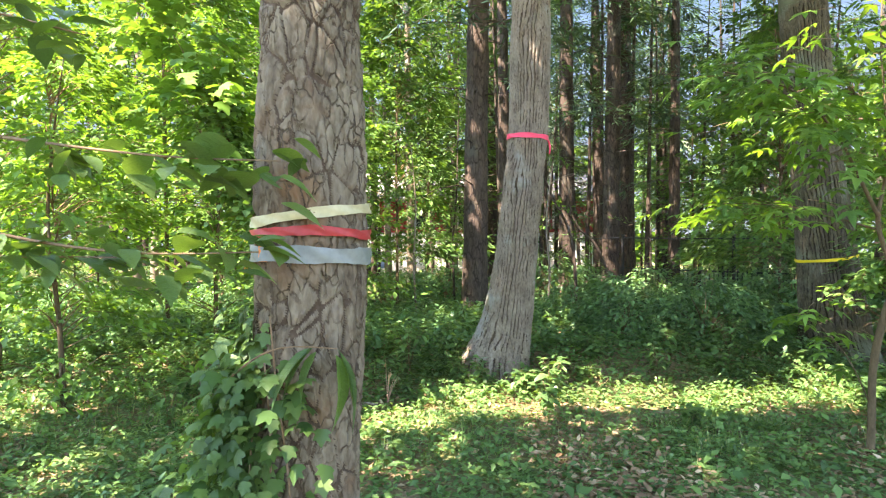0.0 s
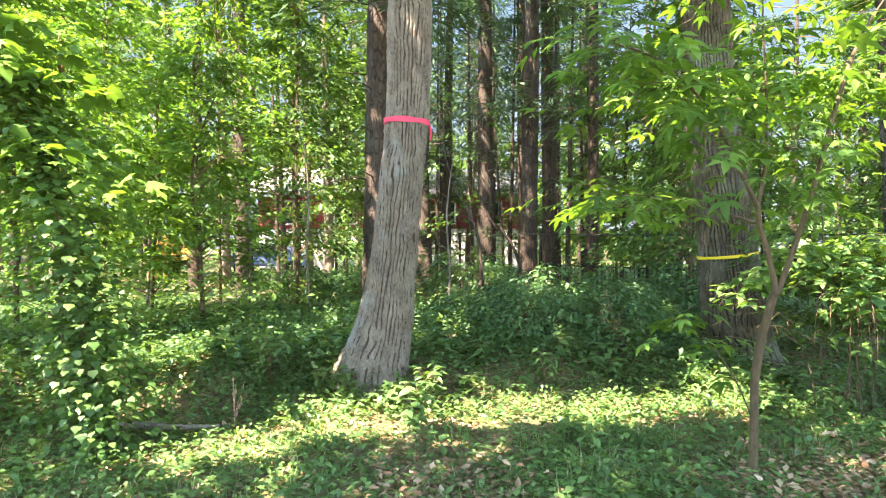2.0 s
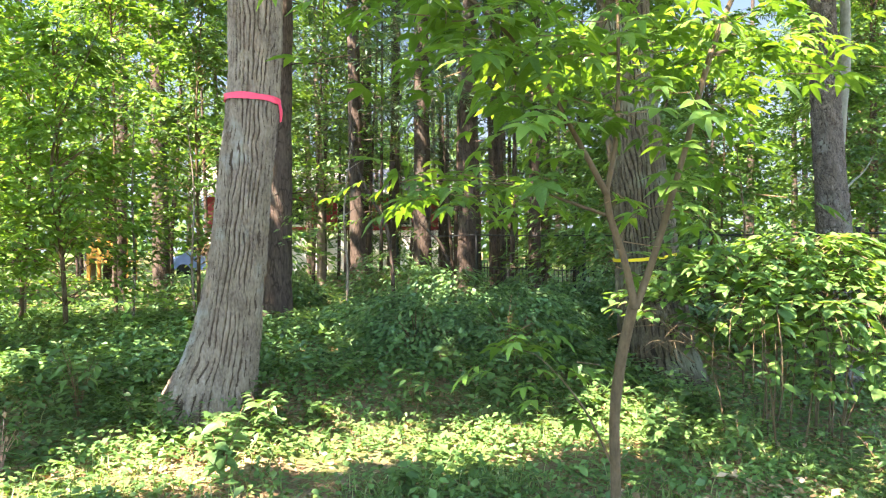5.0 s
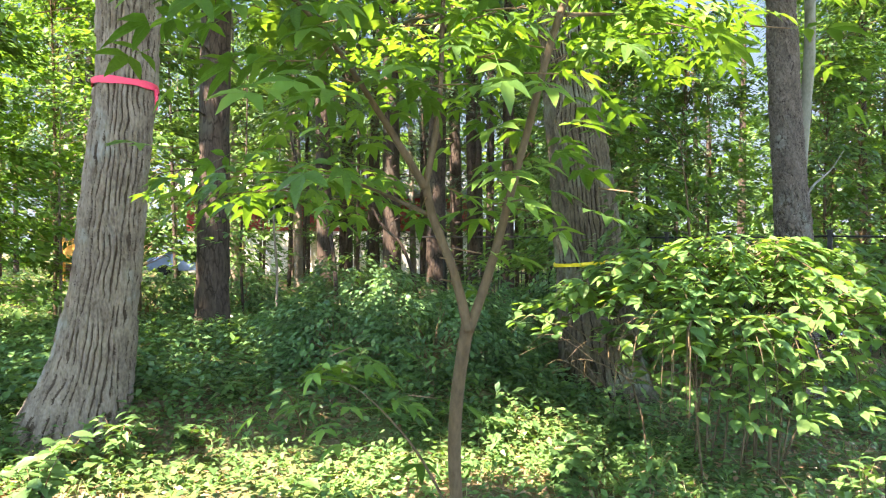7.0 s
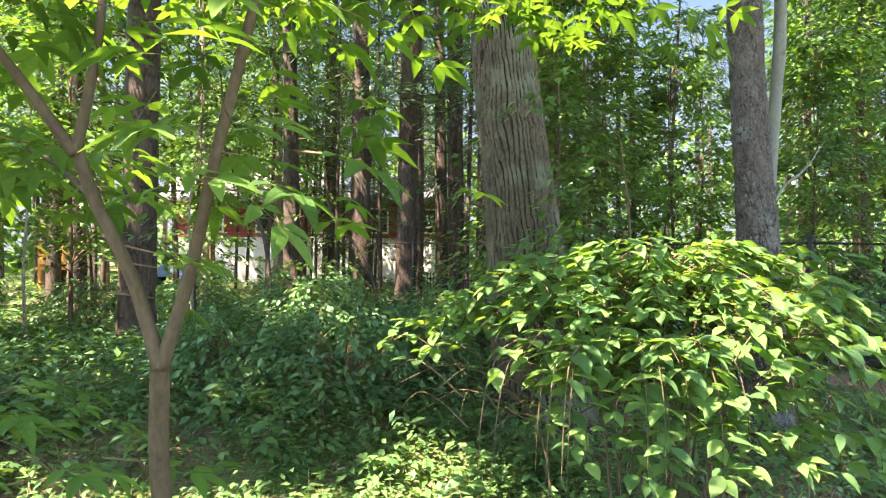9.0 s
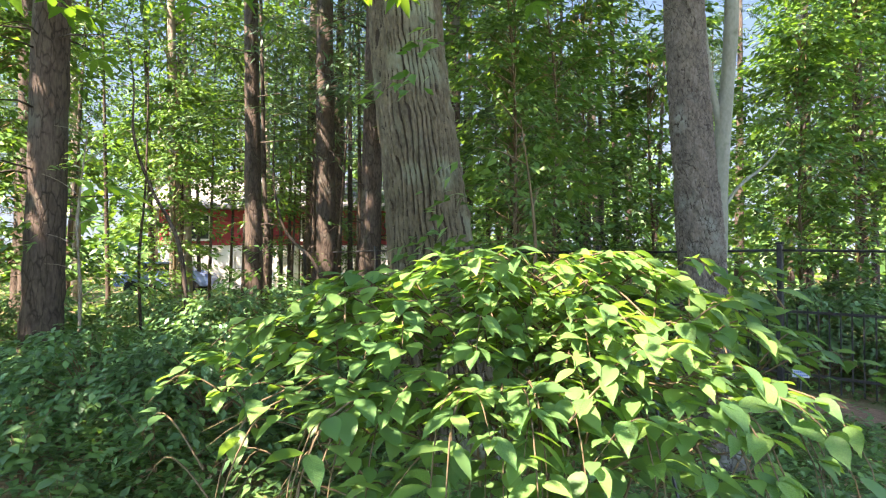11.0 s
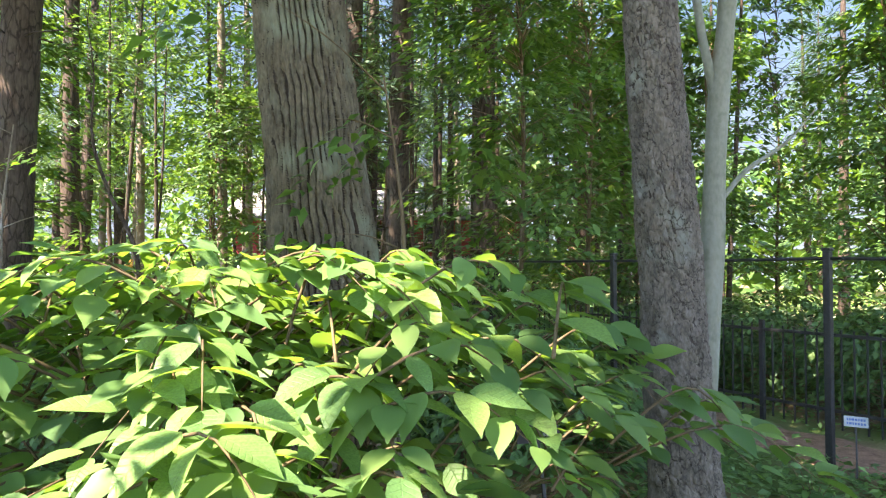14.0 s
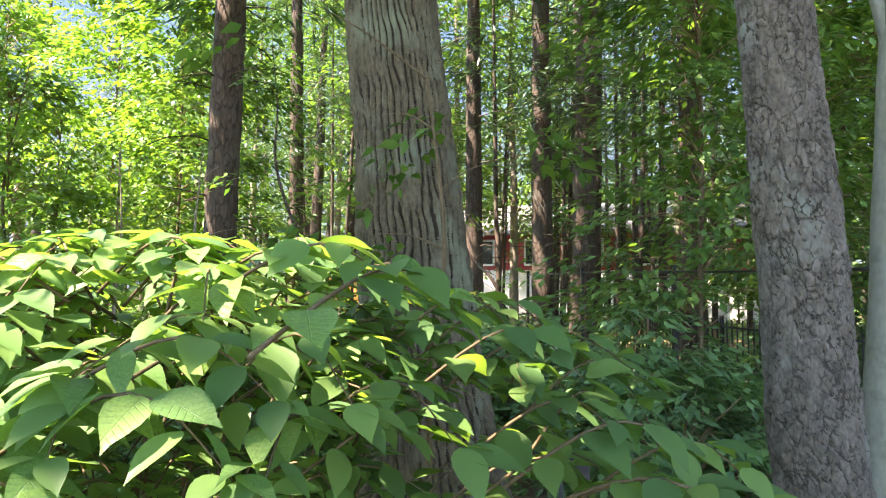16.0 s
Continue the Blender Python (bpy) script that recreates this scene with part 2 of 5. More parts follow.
CUT_WOOD = rough_material("cut_wood", [(0.3, (0.3, 0.17, 0.12)), (0.7, (0.5, 0.32, 0.24))], 20, fine=80)
WALL_RED = rough_material("red_siding", [(0.3, (0.288, 0.040, 0.048)), (0.7, (0.400, 0.072, 0.080))], 1.5, (1, 1, 6), fine=14, bump=0.3)
WALL_WHITE = plain("white_boards", (0.78, 0.74, 0.7), wear=0.12)
ROOF_GREY = rough_material("grey_shingles", [(0.3, (0.12, 0.11, 0.11)), (0.7, (0.25, 0.24, 0.23))], 3, fine=20)
DARK_GLASS = plain("window_glass", (0.03, 0.035, 0.04), 0.08)
ORANGE_PAINT = plain("orange_paint", (0.7, 0.33, 0.08), 0.5)
BLUE_PAINT = plain("blue_car_paint", (0.22, 0.30, 0.52), 0.25)
RUBBER = plain("rubber", (0.02, 0.02, 0.02), 0.8)
SIGN_WHITE = plain("white_enamel", (0.3, 0.33, 0.36), 0.4, wear=0.08)
SIGN_BLUE = plain("blue_print", (0.06, 0.12, 0.3), 0.5)
SIGN_DARK = plain("dark_plaque", (0.02, 0.016, 0.015), 0.4)

# ---- building tools ----


def mesh_of(name, verts, faces, smooth=True):
    """Mesh from numpy arrays; all faces have the same number of corners."""
    me = bpy.data.meshes.new(name)
    verts, faces = np.asarray(verts, np.float32), np.asarray(faces, np.int32)
    n, k = faces.shape
    me.vertices.add(len(verts))
    me.vertices.foreach_set("co", verts.ravel())
    me.loops.add(n * k)
    me.loops.foreach_set("vertex_index", faces.ravel())
    me.polygons.add(n)
    me.polygons.foreach_set("loop_start", np.arange(0, n * k, k, dtype=np.int32))
    me.polygons.foreach_set("use_smooth", np.full(n, smooth))
    me.update()
    me.validate()
    return me


def part(name, data, mat, parent=None, label="", smooth=None):
    """One mesh object, from a bmesh or a mesh, under a thing or part."""
    if isinstance(data, bmesh.types.BMesh):
        me = bpy.data.meshes.new(name)
        data.to_mesh(me)
        data.free()
        data = me
        if smooth:
            me.polygons.foreach_set("use_smooth", np.full(len(me.polygons), True))
    if mat and not data.materials:
        data.materials.append(mat)
    ob = new(name, data)
    if parent:
        ob.parent = parent
    if label:
        tagged(ob, label)
    return ob


def thing(name, x, y, z, label, category, group="", kind=""):
    ob = new(name)
    ob.empty_display_size = 0.2
    ob.matrix_world = pose(x, y, z)
    return tagged(ob, label, category, group, kind)


def box(sx, sy, sz, at=(0, 0, 0), bevel=0.0, turn=None):
    bm = bmesh.new()
    bmesh.ops.create_cube(bm, size=1)
    bmesh.ops.scale(bm, vec=(sx, sy, sz), verts=bm.verts)
    if bevel:
        bmesh.ops.bevel(bm, geom=bm.edges[:], offset=bevel, segments=2, affect="EDGES", profile=0.5)
    if turn:
        bmesh.ops.transform(bm, matrix=turn, verts=bm.verts)
    bmesh.ops.translate(bm, vec=at, verts=bm.verts)
    return bm


def hash3(i):
    i = i.astype(np.int64)
    h = (i[..., 0] * 73856093) ^ (i[..., 1] * 19349663) ^ (i[..., 2] * 83492791)
    h = (h ^ (h >> 13)) * 1274126177
    h = h ^ (h >> 16)
    return h


def value_noise(p):
    """Smooth noise from -1 to 1 at the points p (n, 3)."""
    b = np.floor(p)
    f = p - b
    f = f * f * (3 - 2 * f)
    total = 0
    for dx in (0, 1):
        for dy in (0, 1):
            for dz in (0, 1):
                v = (hash3(b + np.array([dx, dy, dz])) & 0xFFFF) / 32767.5 - 1
                w = (f[:, 0] if dx else 1 - f[:, 0]) * (f[:, 1] if dy else 1 - f[:, 1]) * (f[:, 2] if dz else 1 - f[:, 2])
                total = total + v * w
    return total


def cells(p):
    """Distance to the nearest and second nearest cell centre, and the nearest cell's own value 0 to 1."""
    b = np.floor(p)
    d1, d2, own = np.full(len(p), 9.0), np.full(len(p), 9.0), np.zeros(len(p))
    for dx in (-1, 0, 1):
        for dy in (-1, 0, 1):
            for dz in (-1, 0, 1):
                c = b + np.array([dx, dy, dz])
                h = hash3(c)
                o = np.stack([(h & 255), (h >> 8) & 255, (h >> 16) & 255], 1) / 255.0
                d = np.linalg.norm(c + o - p, axis=1)
                near = d < d1
                d2 = np.where(near, d1, np.minimum(d2, d))
                own = np.where(near, ((h >> 5) & 1023) / 1023.0, own)
                d1 = np.where(near, d, d1)
    return d1, d2, own


def spine(points, zs):
    """x, y and radius along a stem given by (x, y, z, r) points, smoothly, at the heights or steps zs (0 to 1)."""
    pts = np.array(points, float)
    s = np.linspace(0, 1, len(pts))
    # Catmull-Rom through the points
    out = []
    for u in zs:
        k = min(int(u * (len(pts) - 1)), len(pts) - 2)
        t = u * (len(pts) - 1) - k
        a, b, c, d = pts[max(k - 1, 0)], pts[k], pts[k + 1], pts[min(k + 2, len(pts) - 1)]
        out.append(0.5 * (2 * b + (c - a) * t + (2 * a - 5 * b + 4 * c - d) * t * t + (3 * b - a - 3 * c + d) * t ** 3))
    return np.array(out)


def tube(points, segs=10, rings=20, wobble=0.0, bark=None, gape=0.14, healed=1.6, furrow=0.0, ridged=False):
    """Tapered stem along (x, y, z, r) points. bark: (cell width, cell height, depth). With furrow it also tells the faces deep in the cracks."""
    sp = spine(points, np.linspace(0, 1, rings))
    c, r = sp[:, :3], np.maximum(sp[:, 3], 0.0008)
    tan = np.gradient(c, axis=0)
    tan /= np.linalg.norm(tan, axis=1)[:, None] + 1e-9
    side = np.cross(tan, np.array([0.13, 0.99, 0.05]))
    side /= np.linalg.norm(side, axis=1)[:, None] + 1e-9
    up = np.cross(side, tan)
    th = np.linspace(0, 2 * math.pi, segs, endpoint=False)
    cs, sn = np.cos(th), np.sin(th)
    n = side[:, None, :] * cs[None, :, None] + up[:, None, :] * sn[None, :, None]
    v0 = c[:, None, :] + n * r[:, None, None]
    rad = np.zeros((rings, segs))
    flat = v0.reshape(-1, 3)
    if wobble:
        rad += wobble * value_noise(flat * 2.3).reshape(rings, segs) * (r[:, None] / r.max())
    if bark:
        w, h, depth = bark
        warp = np.stack([value_noise(flat * 5 + 11), value_noise(flat * 5 + 37), value_noise(flat * 3 + 71)], 1)
        q = flat / np.array([w, w, h]) + warp * 0.4
        d1, d2, own = cells(q)
        heal = healed * np.clip(value_noise(flat / np.array([w, w, h]) * .7 + 3) - .05, 0, 1)
        crack = np.clip((d2 - d1) / gape + heal, 0, 1)
        if ridged:
            # long wavy ridges that run up the trunk, split and meet again
            count = round(2 * math.pi * float(np.median(r)) / w)
            around = np.stack([np.tile(cs, rings) * 2.2, np.tile(sn, rings) * 2.2, flat[:, 2] / h], 1)
            phase = np.tile(th, rings) / (2 * math.pi) * count + 1.3 * value_noise(around * .55) + .45 * value_noise(around * 2.1 + 9) + .14 * value_noise(around * 6 + 4)
            across = np.abs(phase - np.floor(phase) - .5) * 2
            bridge = np.clip(value_noise(around * [1.6, 1.6, 2.4] + 31) - .25, 0, 1) * 2.2
            crack = np.clip((1 - across) / gape + bridge, 0, 1)
        e1, e2, own2 = cells(q * 2.3 + warp * 0.5 + 19)
        crack2 = np.clip((e2 - e1) / gape, 0, 1)
        fine = value_noise(flat / np.array([w, w, h]) * 4.3 + 5) + 0.6 * value_noise(flat / np.array([w, w, h * .6]) * 11 + 5)
        rad += (depth * (crack - 0.8 + 0.8 * (own - 0.5)) + depth * 0.35 * (crack2 - .8 + .8 * (own2 - .5)) + depth * 0.2 * fine).reshape(rings, segs)
    v = v0 + n * rad[:, :, None]
    i, j = np.meshgrid(np.arange(rings - 1), np.arange(segs), indexing="ij")
    a, b = i * segs + j, i * segs + (j + 1) % segs
    f = np.stack([a, b, b + segs, a + segs], -1).reshape(-1, 4)
    verts = np.concatenate([v.reshape(-1, 3), c[:1], c[-1:]])
    n0 = rings * segs
    top = (rings - 1) * segs
    tris = [[n0, (a + 1) % segs, a] for a in range(segs)] + [[n0 + 1, top + a, top + (a + 1) % segs] for a in range(segs)]
    tf = np.concatenate([np.stack([f[:, 0], f[:, 1], f[:, 2]], 1), np.stack([f[:, 0], f[:, 2], f[:, 3]], 1), np.array(tris)])
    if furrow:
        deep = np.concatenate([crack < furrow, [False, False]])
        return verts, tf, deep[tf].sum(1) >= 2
    return verts, tf


def join(pieces):
    vs, fs, o = [], [], 0
    for v, f in pieces:
        vs.append(v)
        fs.append(np.asarray(f) + o)
        o += len(v)
    return np.concatenate(vs), np.concatenate(fs)


# leaf blades: x across, y from stalk to tip, z up; unit length
OVATE = (np.array([[0, 0, 0], [-.17, .16, .04], [-.27, .42, .06], [-.17, .72, .01], [0, 1.0, -.13], [.17, .72, .01], [.27, .42, .06], [.17, .16, .04], [0, .2, 0], [0, .46, .01], [0, .74, -.04]], float),
         np.array([[0, 8, 1], [1, 8, 9], [1, 9, 2], [2, 9, 10], [2, 10, 3], [3, 10, 4], [4, 10, 5], [5, 10, 6], [6, 10, 9], [6, 9, 7], [7, 9, 8], [7, 8, 0]]))
def fine_leaf(widest, fold, droop):
    """Pointed oval blade with a folded midrib, 7 stations."""
    t = np.array([0, .1, .24, .4, .57, .74, .88, 1.0])
    w = np.array([0, .145, .235, .265, .235, .15, .055, 0]) * widest / .265
    v, f = [(0, 0, 0)], []
    for k in range(1, 7):
        for side in (-1, 0, 1):
            v.append((side * w[k], t[k], fold * abs(side) * w[k] - droop * t[k] ** 2.2))
    v.append((0, 1, -droop))
    f += [(0, 2, 1), (0, 3, 2)]
    for k in range(5):
        a = 1 + k * 3
        f += [(a, a + 1, a + 4), (a, a + 4, a + 3), (a + 1, a + 2, a + 5), (a + 1, a + 5, a + 4)]
    f += [(16, 17, 19), (17, 18, 19)]
    return np.array(v, float), np.array(f)


FINE, FINE_LONG = fine_leaf(.27, .24, .16), fine_leaf(.15, .35, .25)
SIMPLE = (np.array([[0, 0, 0], [-.25, .38, .05], [0, 1.0, -.12], [.25, .38, .05], [0, .45, 0]], float), np.array([[0, 4, 1], [1, 4, 2], [2, 4, 3], [3, 4, 0]]))
LONG = (OVATE[0] * np.array([0.62, 1, 1.2]), OVATE[1])
PALMATE = (np.array([[0, 0, 0], [-.3, -.02, -.02], [-.56, .17, -.08], [-.4, .33, .02], [-.58, .66, -.1], [-.3, .64, .02], [0, 1.05, -.12], [.3, .64, .02], [.58, .66, -.1], [.4, .33, .02], [.56, .17, -.08], [.3, -.02, -.02], [0, .36, .03]], float),
           np.array([[i, 12, i + 1] for i in range(11)] + [[11, 12, 0]])[:, [0, 1, 2]])
IVY = (np.array([[0, 0, 0], [-.42, .02, -.02], [-.5, .36, 0], [-.24, .6, 0], [0, .95, -.06], [.24, .6, 0], [.5, .36, 0], [.42, .02, -.02], [0, .4, .05]], float),
       np.array([[i, 8, i + 1] for i in range(7)] + [[7, 8, 0]]))
DIAMOND = (np.array([[0, 0, 0], [-.26, .45, .05], [0, 1, -.08], [.26, .45, .05]], float), np.array([[0, 2, 1], [0, 3, 2]]))
NARROW = (np.array([[0, 0, 0], [-.09, .5, 0], [0, 1, -.05], [.09, .5, 0]], float), np.array([[0, 2, 1], [0, 3, 2]]))
def compound_leaf():
    """Five drooping pointed leaflets on one stalk, unit length."""
    v0 = np.array([[0, 0, 0], [-.19, .32, .05], [-.15, .62, .02], [0, 1.0, -.14], [.15, .62, .02], [.19, .32, .05], [0, .45, -.01]], float)
    f0 = np.array([[0, 6, 1], [1, 6, 2], [2, 6, 3], [3, 6, 4], [4, 6, 5], [5, 6, 0]])
    out = [(np.array([[-.006, 0, 0], [.006, 0, 0], [.006, .5, 0], [-.006, .5, 0]]), np.array([[0, 1, 2], [0, 2, 3]]))]
    for y, turn, size, droop in ((.48, 0, .52, .12), (.46, .95, .46, .1), (.46, -.95, .46, .1), (.2, 1.2, .38, .06), (.2, -1.2, .38, .06)):
        c, n = math.cos(turn), math.sin(turn)
        q = v0 * size
        out.append((np.stack([q[:, 0] * c + q[:, 1] * n, y + q[:, 1] * c - q[:, 0] * n, q[:, 2] - droop * q[:, 1]], 1), f0))
    vs, fs, o = [], [], 0
    for v, f in out:
        vs.append(v)
        fs.append(f + o)
        o += len(v)
    return np.concatenate(vs), np.concatenate(fs)


COMPOUND = compound_leaf()
BLADE = (np.array([[-.025, 0, 0], [.025, 0, 0], [-.02, .5, .03], [.02, .5, .03], [0, 1, -.14]], float), np.array([[0, 1, 3], [0, 3, 2], [2, 3, 4]]))


def frames(az, pitch, roll):
    """Side, along and normal vectors of blades that point to az, raised by pitch and rolled (radians)."""
    d = np.stack([np.cos(az) * np.cos(pitch), np.sin(az) * np.cos(pitch), np.sin(pitch)], 1)
    s0 = np.stack([np.sin(az), -np.cos(az), 0 * az], 1)
    n0 = np.cross(s0, d)
    s = s0 * np.cos(roll)[:, None] + n0 * np.sin(roll)[:, None]
    return s, d, np.cross(s, d)


def blades(template, at, az, pitch, roll, size):
    tv, tf = template
    s, d, n = frames(az, pitch, roll)
    size = np.asarray(size)[:, None, None]
    v = at[:, None, :] + size * (tv[None, :, :1] * s[:, None, :] + tv[None, :, 1:2] * d[:, None, :] + tv[None, :, 2:] * n[:, None, :])
    f = tf[None] + (np.arange(len(at)) * len(tv))[:, None, None]
    return v.reshape(-1, 3), f.reshape(-1, 3)


def sprays(rng, centres, az, droop, length, per, size, template, flat=0.1, spread=0.42):
    """Leafy twigs: blades set along a drooping axis, lying nearly flat."""
    n = len(centres)
    t = rng.uniform(0.05, 1, (n, per))
    across = rng.normal(0, spread, (n, per)) * np.sqrt(t) * 0.6
    d = np.stack([np.cos(az), np.sin(az)], 1)
    s = np.stack([-np.sin(az), np.cos(az)], 1)
    xy = (t * length[:, None])[..., None] * d[:, None] + (across * length[:, None])[..., None] * s[:, None]
    z = -droop[:, None] * (t ** 2) * length[:, None] + rng.normal(0, flat, (n, per)) * length[:, None]
    p = np.concatenate([xy, z[..., None]], 2) + centres[:, None, :]
    p = p.reshape(-1, 3)
    m = len(p)
    a = np.repeat(az, per) + np.sign(across.ravel()) * rng.uniform(0.1, 1.1, m)
    return blades(template, p, a, rng.normal(-0.3, 0.3, m), rng.normal(0, 0.35, m), rng.uniform(0.7, 1.3, m) * size)


def rot_to(az, pitch, roll, at, size):
    s, d, n = frames(np.array([az]), np.array([pitch]), np.array([roll]))
    m = Matrix(((s[0][0], d[0][0], n[0][0], 0), (s[0][1], d[0][1], n[0][1], 0), (s[0][2], d[0][2], n[0][2], 0), (0, 0, 0, 1)))
    return Matrix.Translation(at) @ m @ Matrix.Scale(size, 4)


def leaf_meshes(name, template, mat, rng, kinds=5, bend=0.05):
    """A few leaf meshes of one kind, each a little different in shape."""
    out = []
    for k in range(kinds):
        v = template[0].copy()
        v[:, 0] *= rng.uniform(0.82, 1.18)
        v[:, 2] += bend * 0.3 * rng.normal(0, 0.5, len(v)) - rng.uniform(0, 0.22) * v[:, 1] ** 2 + rng.normal(0, 0.12) * v[:, 0] * v[:, 1]
        v[:, 0] += rng.normal(0, 0.08) * v[:, 1] ** 2
        me = mesh_of(name, v, template[1])
        me.materials.append(mat)
        out.append(me)
    return out


def leaf_object(me, parent, m, name="leaf"):
    ob = new(name, me)
    ob.parent = parent
    ob.matrix_local = m
    return ob


# ---- ground ----
def ease(u):
    u = np.clip(u, 0, 1)
    return u * u * (3 - 2 * u)


def ground_z(x, y):
    p = np.stack([np.asarray(x, float) * 0.35, np.asarray(y, float) * 0.35, np.zeros(np.shape(x))], 1)
    x, y = np.asarray(x, float), np.asarray(y, float)
    bank = 0.3 * ease((y - 6.1) / 1.3) * ease((5.6 - x) / 2.5) * ease((15 - y) / 5)
    return 0.05 * value_noise(p) + 0.02 * value_noise(p * 4.1) - 0.02 * np.clip(x - 4, 0, 6) + bank


def gz(x, y):
    return float(ground_z(np.array([x]), np.array([y]))[0])


def graded(lo, hi, step, far, grow=1.35):
    mid = np.arange(lo, hi + step, step)
    out, s = [], step
    a = hi
    while a < far:
        s *= grow
        a += s
        out.append(a)
    left, s, a = [], step, lo
    while a > -far:
        s *= grow
        a -= s
        left.append(a)
    return np.concatenate([left[::-1], mid, out])


gx, gy = graded(-8, 13, 0.16, 900), graded(0, 18, 0.16, 900)
GX, GY = np.meshgrid(gx, gy, indexing="ij")
gzv = ground_z(GX.ravel(), GY.ravel())
gi, gj = np.meshgrid(np.arange(len(gx) - 1), np.arange(len(gy) - 1), indexing="ij")
ga = gi * len(gy) + gj
ground = part("ground", mesh_of("ground", np.stack([GX.ravel(), GY.ravel(), gzv], 1), np.stack([ga, ga + len(gy), ga + len(gy) + 1, ga + 1], -1).reshape(-1, 4)), SOIL)
tagged(ground, "brown forest floor of soil and leaf litter", "ground", kind="structure")

# strip of mulch behind the wire fence
mv, mf = [], []
for i in range(60):
    s = -4 + i * 0.24
    for j in range(7):
        w = 0.25 + j * 0.17 + (0.07 * math.sin(i * 1.7) if j in (0, 6) else 0)
        x, y = 8.67 - 0.562 * s + 0.827 * w, 9.55 + 0.827 * s + 0.562 * w
        mv.append((x, y, gz(x, y) + 0.012 + 0.02 * random.random() * (0 < j < 6)))
for i in range(59):
    for j in range(6):
        a = i * 7 + j
        mf.append((a, a + 1, a + 8, a + 7))
mulch = part("mulch_path", mesh_of("mulch_path", np.array(mv), np.array(mf)), MULCH)
tagged(mulch, "strip of reddish brown wood mulch between two fences", "path", kind="structure")


# ---- large trees ----
def big_tree(name, x, y, stem, mats, bark, segs, rings, label, top, group="", gape=.14, healed=1.6, furrow=.5, ridged=False):
    """Tree with a furrowed trunk. stem: (x, y, z, r) in the tree's own metres; top: where the bare upper trunk goes on."""
    t = thing(name, x, y, 0, label, "tree", group)
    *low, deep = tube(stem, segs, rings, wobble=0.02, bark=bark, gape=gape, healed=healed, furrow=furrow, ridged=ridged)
    a = stem[-1]
    high = tube([(a[0], a[1], a[2] - 0.05, a[3])] + top, 20, 20, wobble=0.02)
    me = mesh_of("trunk", *join([low, high]))
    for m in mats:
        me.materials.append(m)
    # faces deep in the furrows take the tone darkened like their shade
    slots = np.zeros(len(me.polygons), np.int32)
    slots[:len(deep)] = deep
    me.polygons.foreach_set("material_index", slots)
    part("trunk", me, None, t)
    return t


front_tree = big_tree("roadside_tree", -0.378, 1.77, [(0.0, 0, -0.1, .23), (-.02, 0, .2, .178), (-.03, 0, .5, .158), (-.03, 0, .8, .15), (-.02, 0, 1.1, .148), (0, 0, 1.4, .147), (0, 0, 1.7, .142), (0.0, 0, 2.0, .136), (.004, 0, 2.3, .133), (.01, 0, 2.6, .13)],
                      (BARK_PLATED, SHADE_PLATED), (.06, .13, .012), 210, 430, "grey-brown tree with cracked plated bark, wrapped in tapes", [(.05, .05, 5, .12), (.1, .2, 8, .09), (.1, .3, 11, .03)], gape=.16, healed=1.3, furrow=.32)
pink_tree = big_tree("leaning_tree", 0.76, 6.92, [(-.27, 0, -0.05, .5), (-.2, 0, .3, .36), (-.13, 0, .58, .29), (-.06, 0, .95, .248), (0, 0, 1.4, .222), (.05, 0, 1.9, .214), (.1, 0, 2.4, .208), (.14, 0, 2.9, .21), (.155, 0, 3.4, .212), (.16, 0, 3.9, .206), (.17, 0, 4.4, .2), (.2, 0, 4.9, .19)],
                     (BARK_FURROWED, SHADE_FURROWED), (.04, .3, .02), 330, 320, "leaning grey-brown tree with furrowed bark and a pink tape band", [(.3, .1, 8, .16), (.4, .2, 12, .08), (.5, .3, 14, .03)], gape=.55, furrow=.42, ridged=True)
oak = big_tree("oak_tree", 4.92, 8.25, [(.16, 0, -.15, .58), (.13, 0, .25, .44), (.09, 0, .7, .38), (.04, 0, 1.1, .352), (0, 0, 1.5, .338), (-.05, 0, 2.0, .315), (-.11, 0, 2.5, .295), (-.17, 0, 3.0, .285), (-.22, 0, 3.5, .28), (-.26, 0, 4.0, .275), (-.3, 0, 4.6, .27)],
              (BARK_OAK, SHADE_OAK), (.046, .36, .026), 380, 320, "broad grey oak with deeply ridged bark and a yellow tape", [(-.5, .2, 8, .2), (-.6, .3, 12, .1), (-.6, .3, 15, .04)], gape=.5, furrow=.45, ridged=True)
dark_tree = big_tree("scaly_bark_tree", 6.93, 7.87, [(.1, 0, -.12, .26), (.08, 0, .25, .2), (.06, 0, .6, .178), (.03, 0, 1.0, .17), (.005, 0, 1.5, .165), (-.03, 0, 2.0, .158), (-.07, 0, 2.5, .15), (-.1, 0, 3.0, .145), (-.13, 0, 3.5, .14), (-.16, 0, 4.2, .135)],
                    (BARK_SCALED, SHADE_SCALED), (.045, .075, .012), 200, 420, "dark grey tree with small scaly bark plates by the fence", [(-.25, .1, 7, .11), (-.3, .2, 10, .07), (-.3, .2, 13, .02)], gape=.18, healed=1.5, furrow=.25)
pale_tree = thing("slender_pale_tree", 7.34, 8.37, 0, "slender pale grey-green smooth young tree, forked", "tree")
part("trunk", mesh_of("trunk", *tube([(-.12, 0, -.1, .1), (-.08, 0, .4, .075), (-.04, 0, 1.0, .07), (0, 0, 1.6, .068), (.02, 0, 2.1, .064), (.05, 0, 2.6, .066), (.1, 0, 3.1, .058), (.14, 0, 3.8, .055), (.2, .1, 6, .045), (.3, .2, 9, .02)], 24, 90, wobble=0.012)), BARK_PALE, pale_tree)
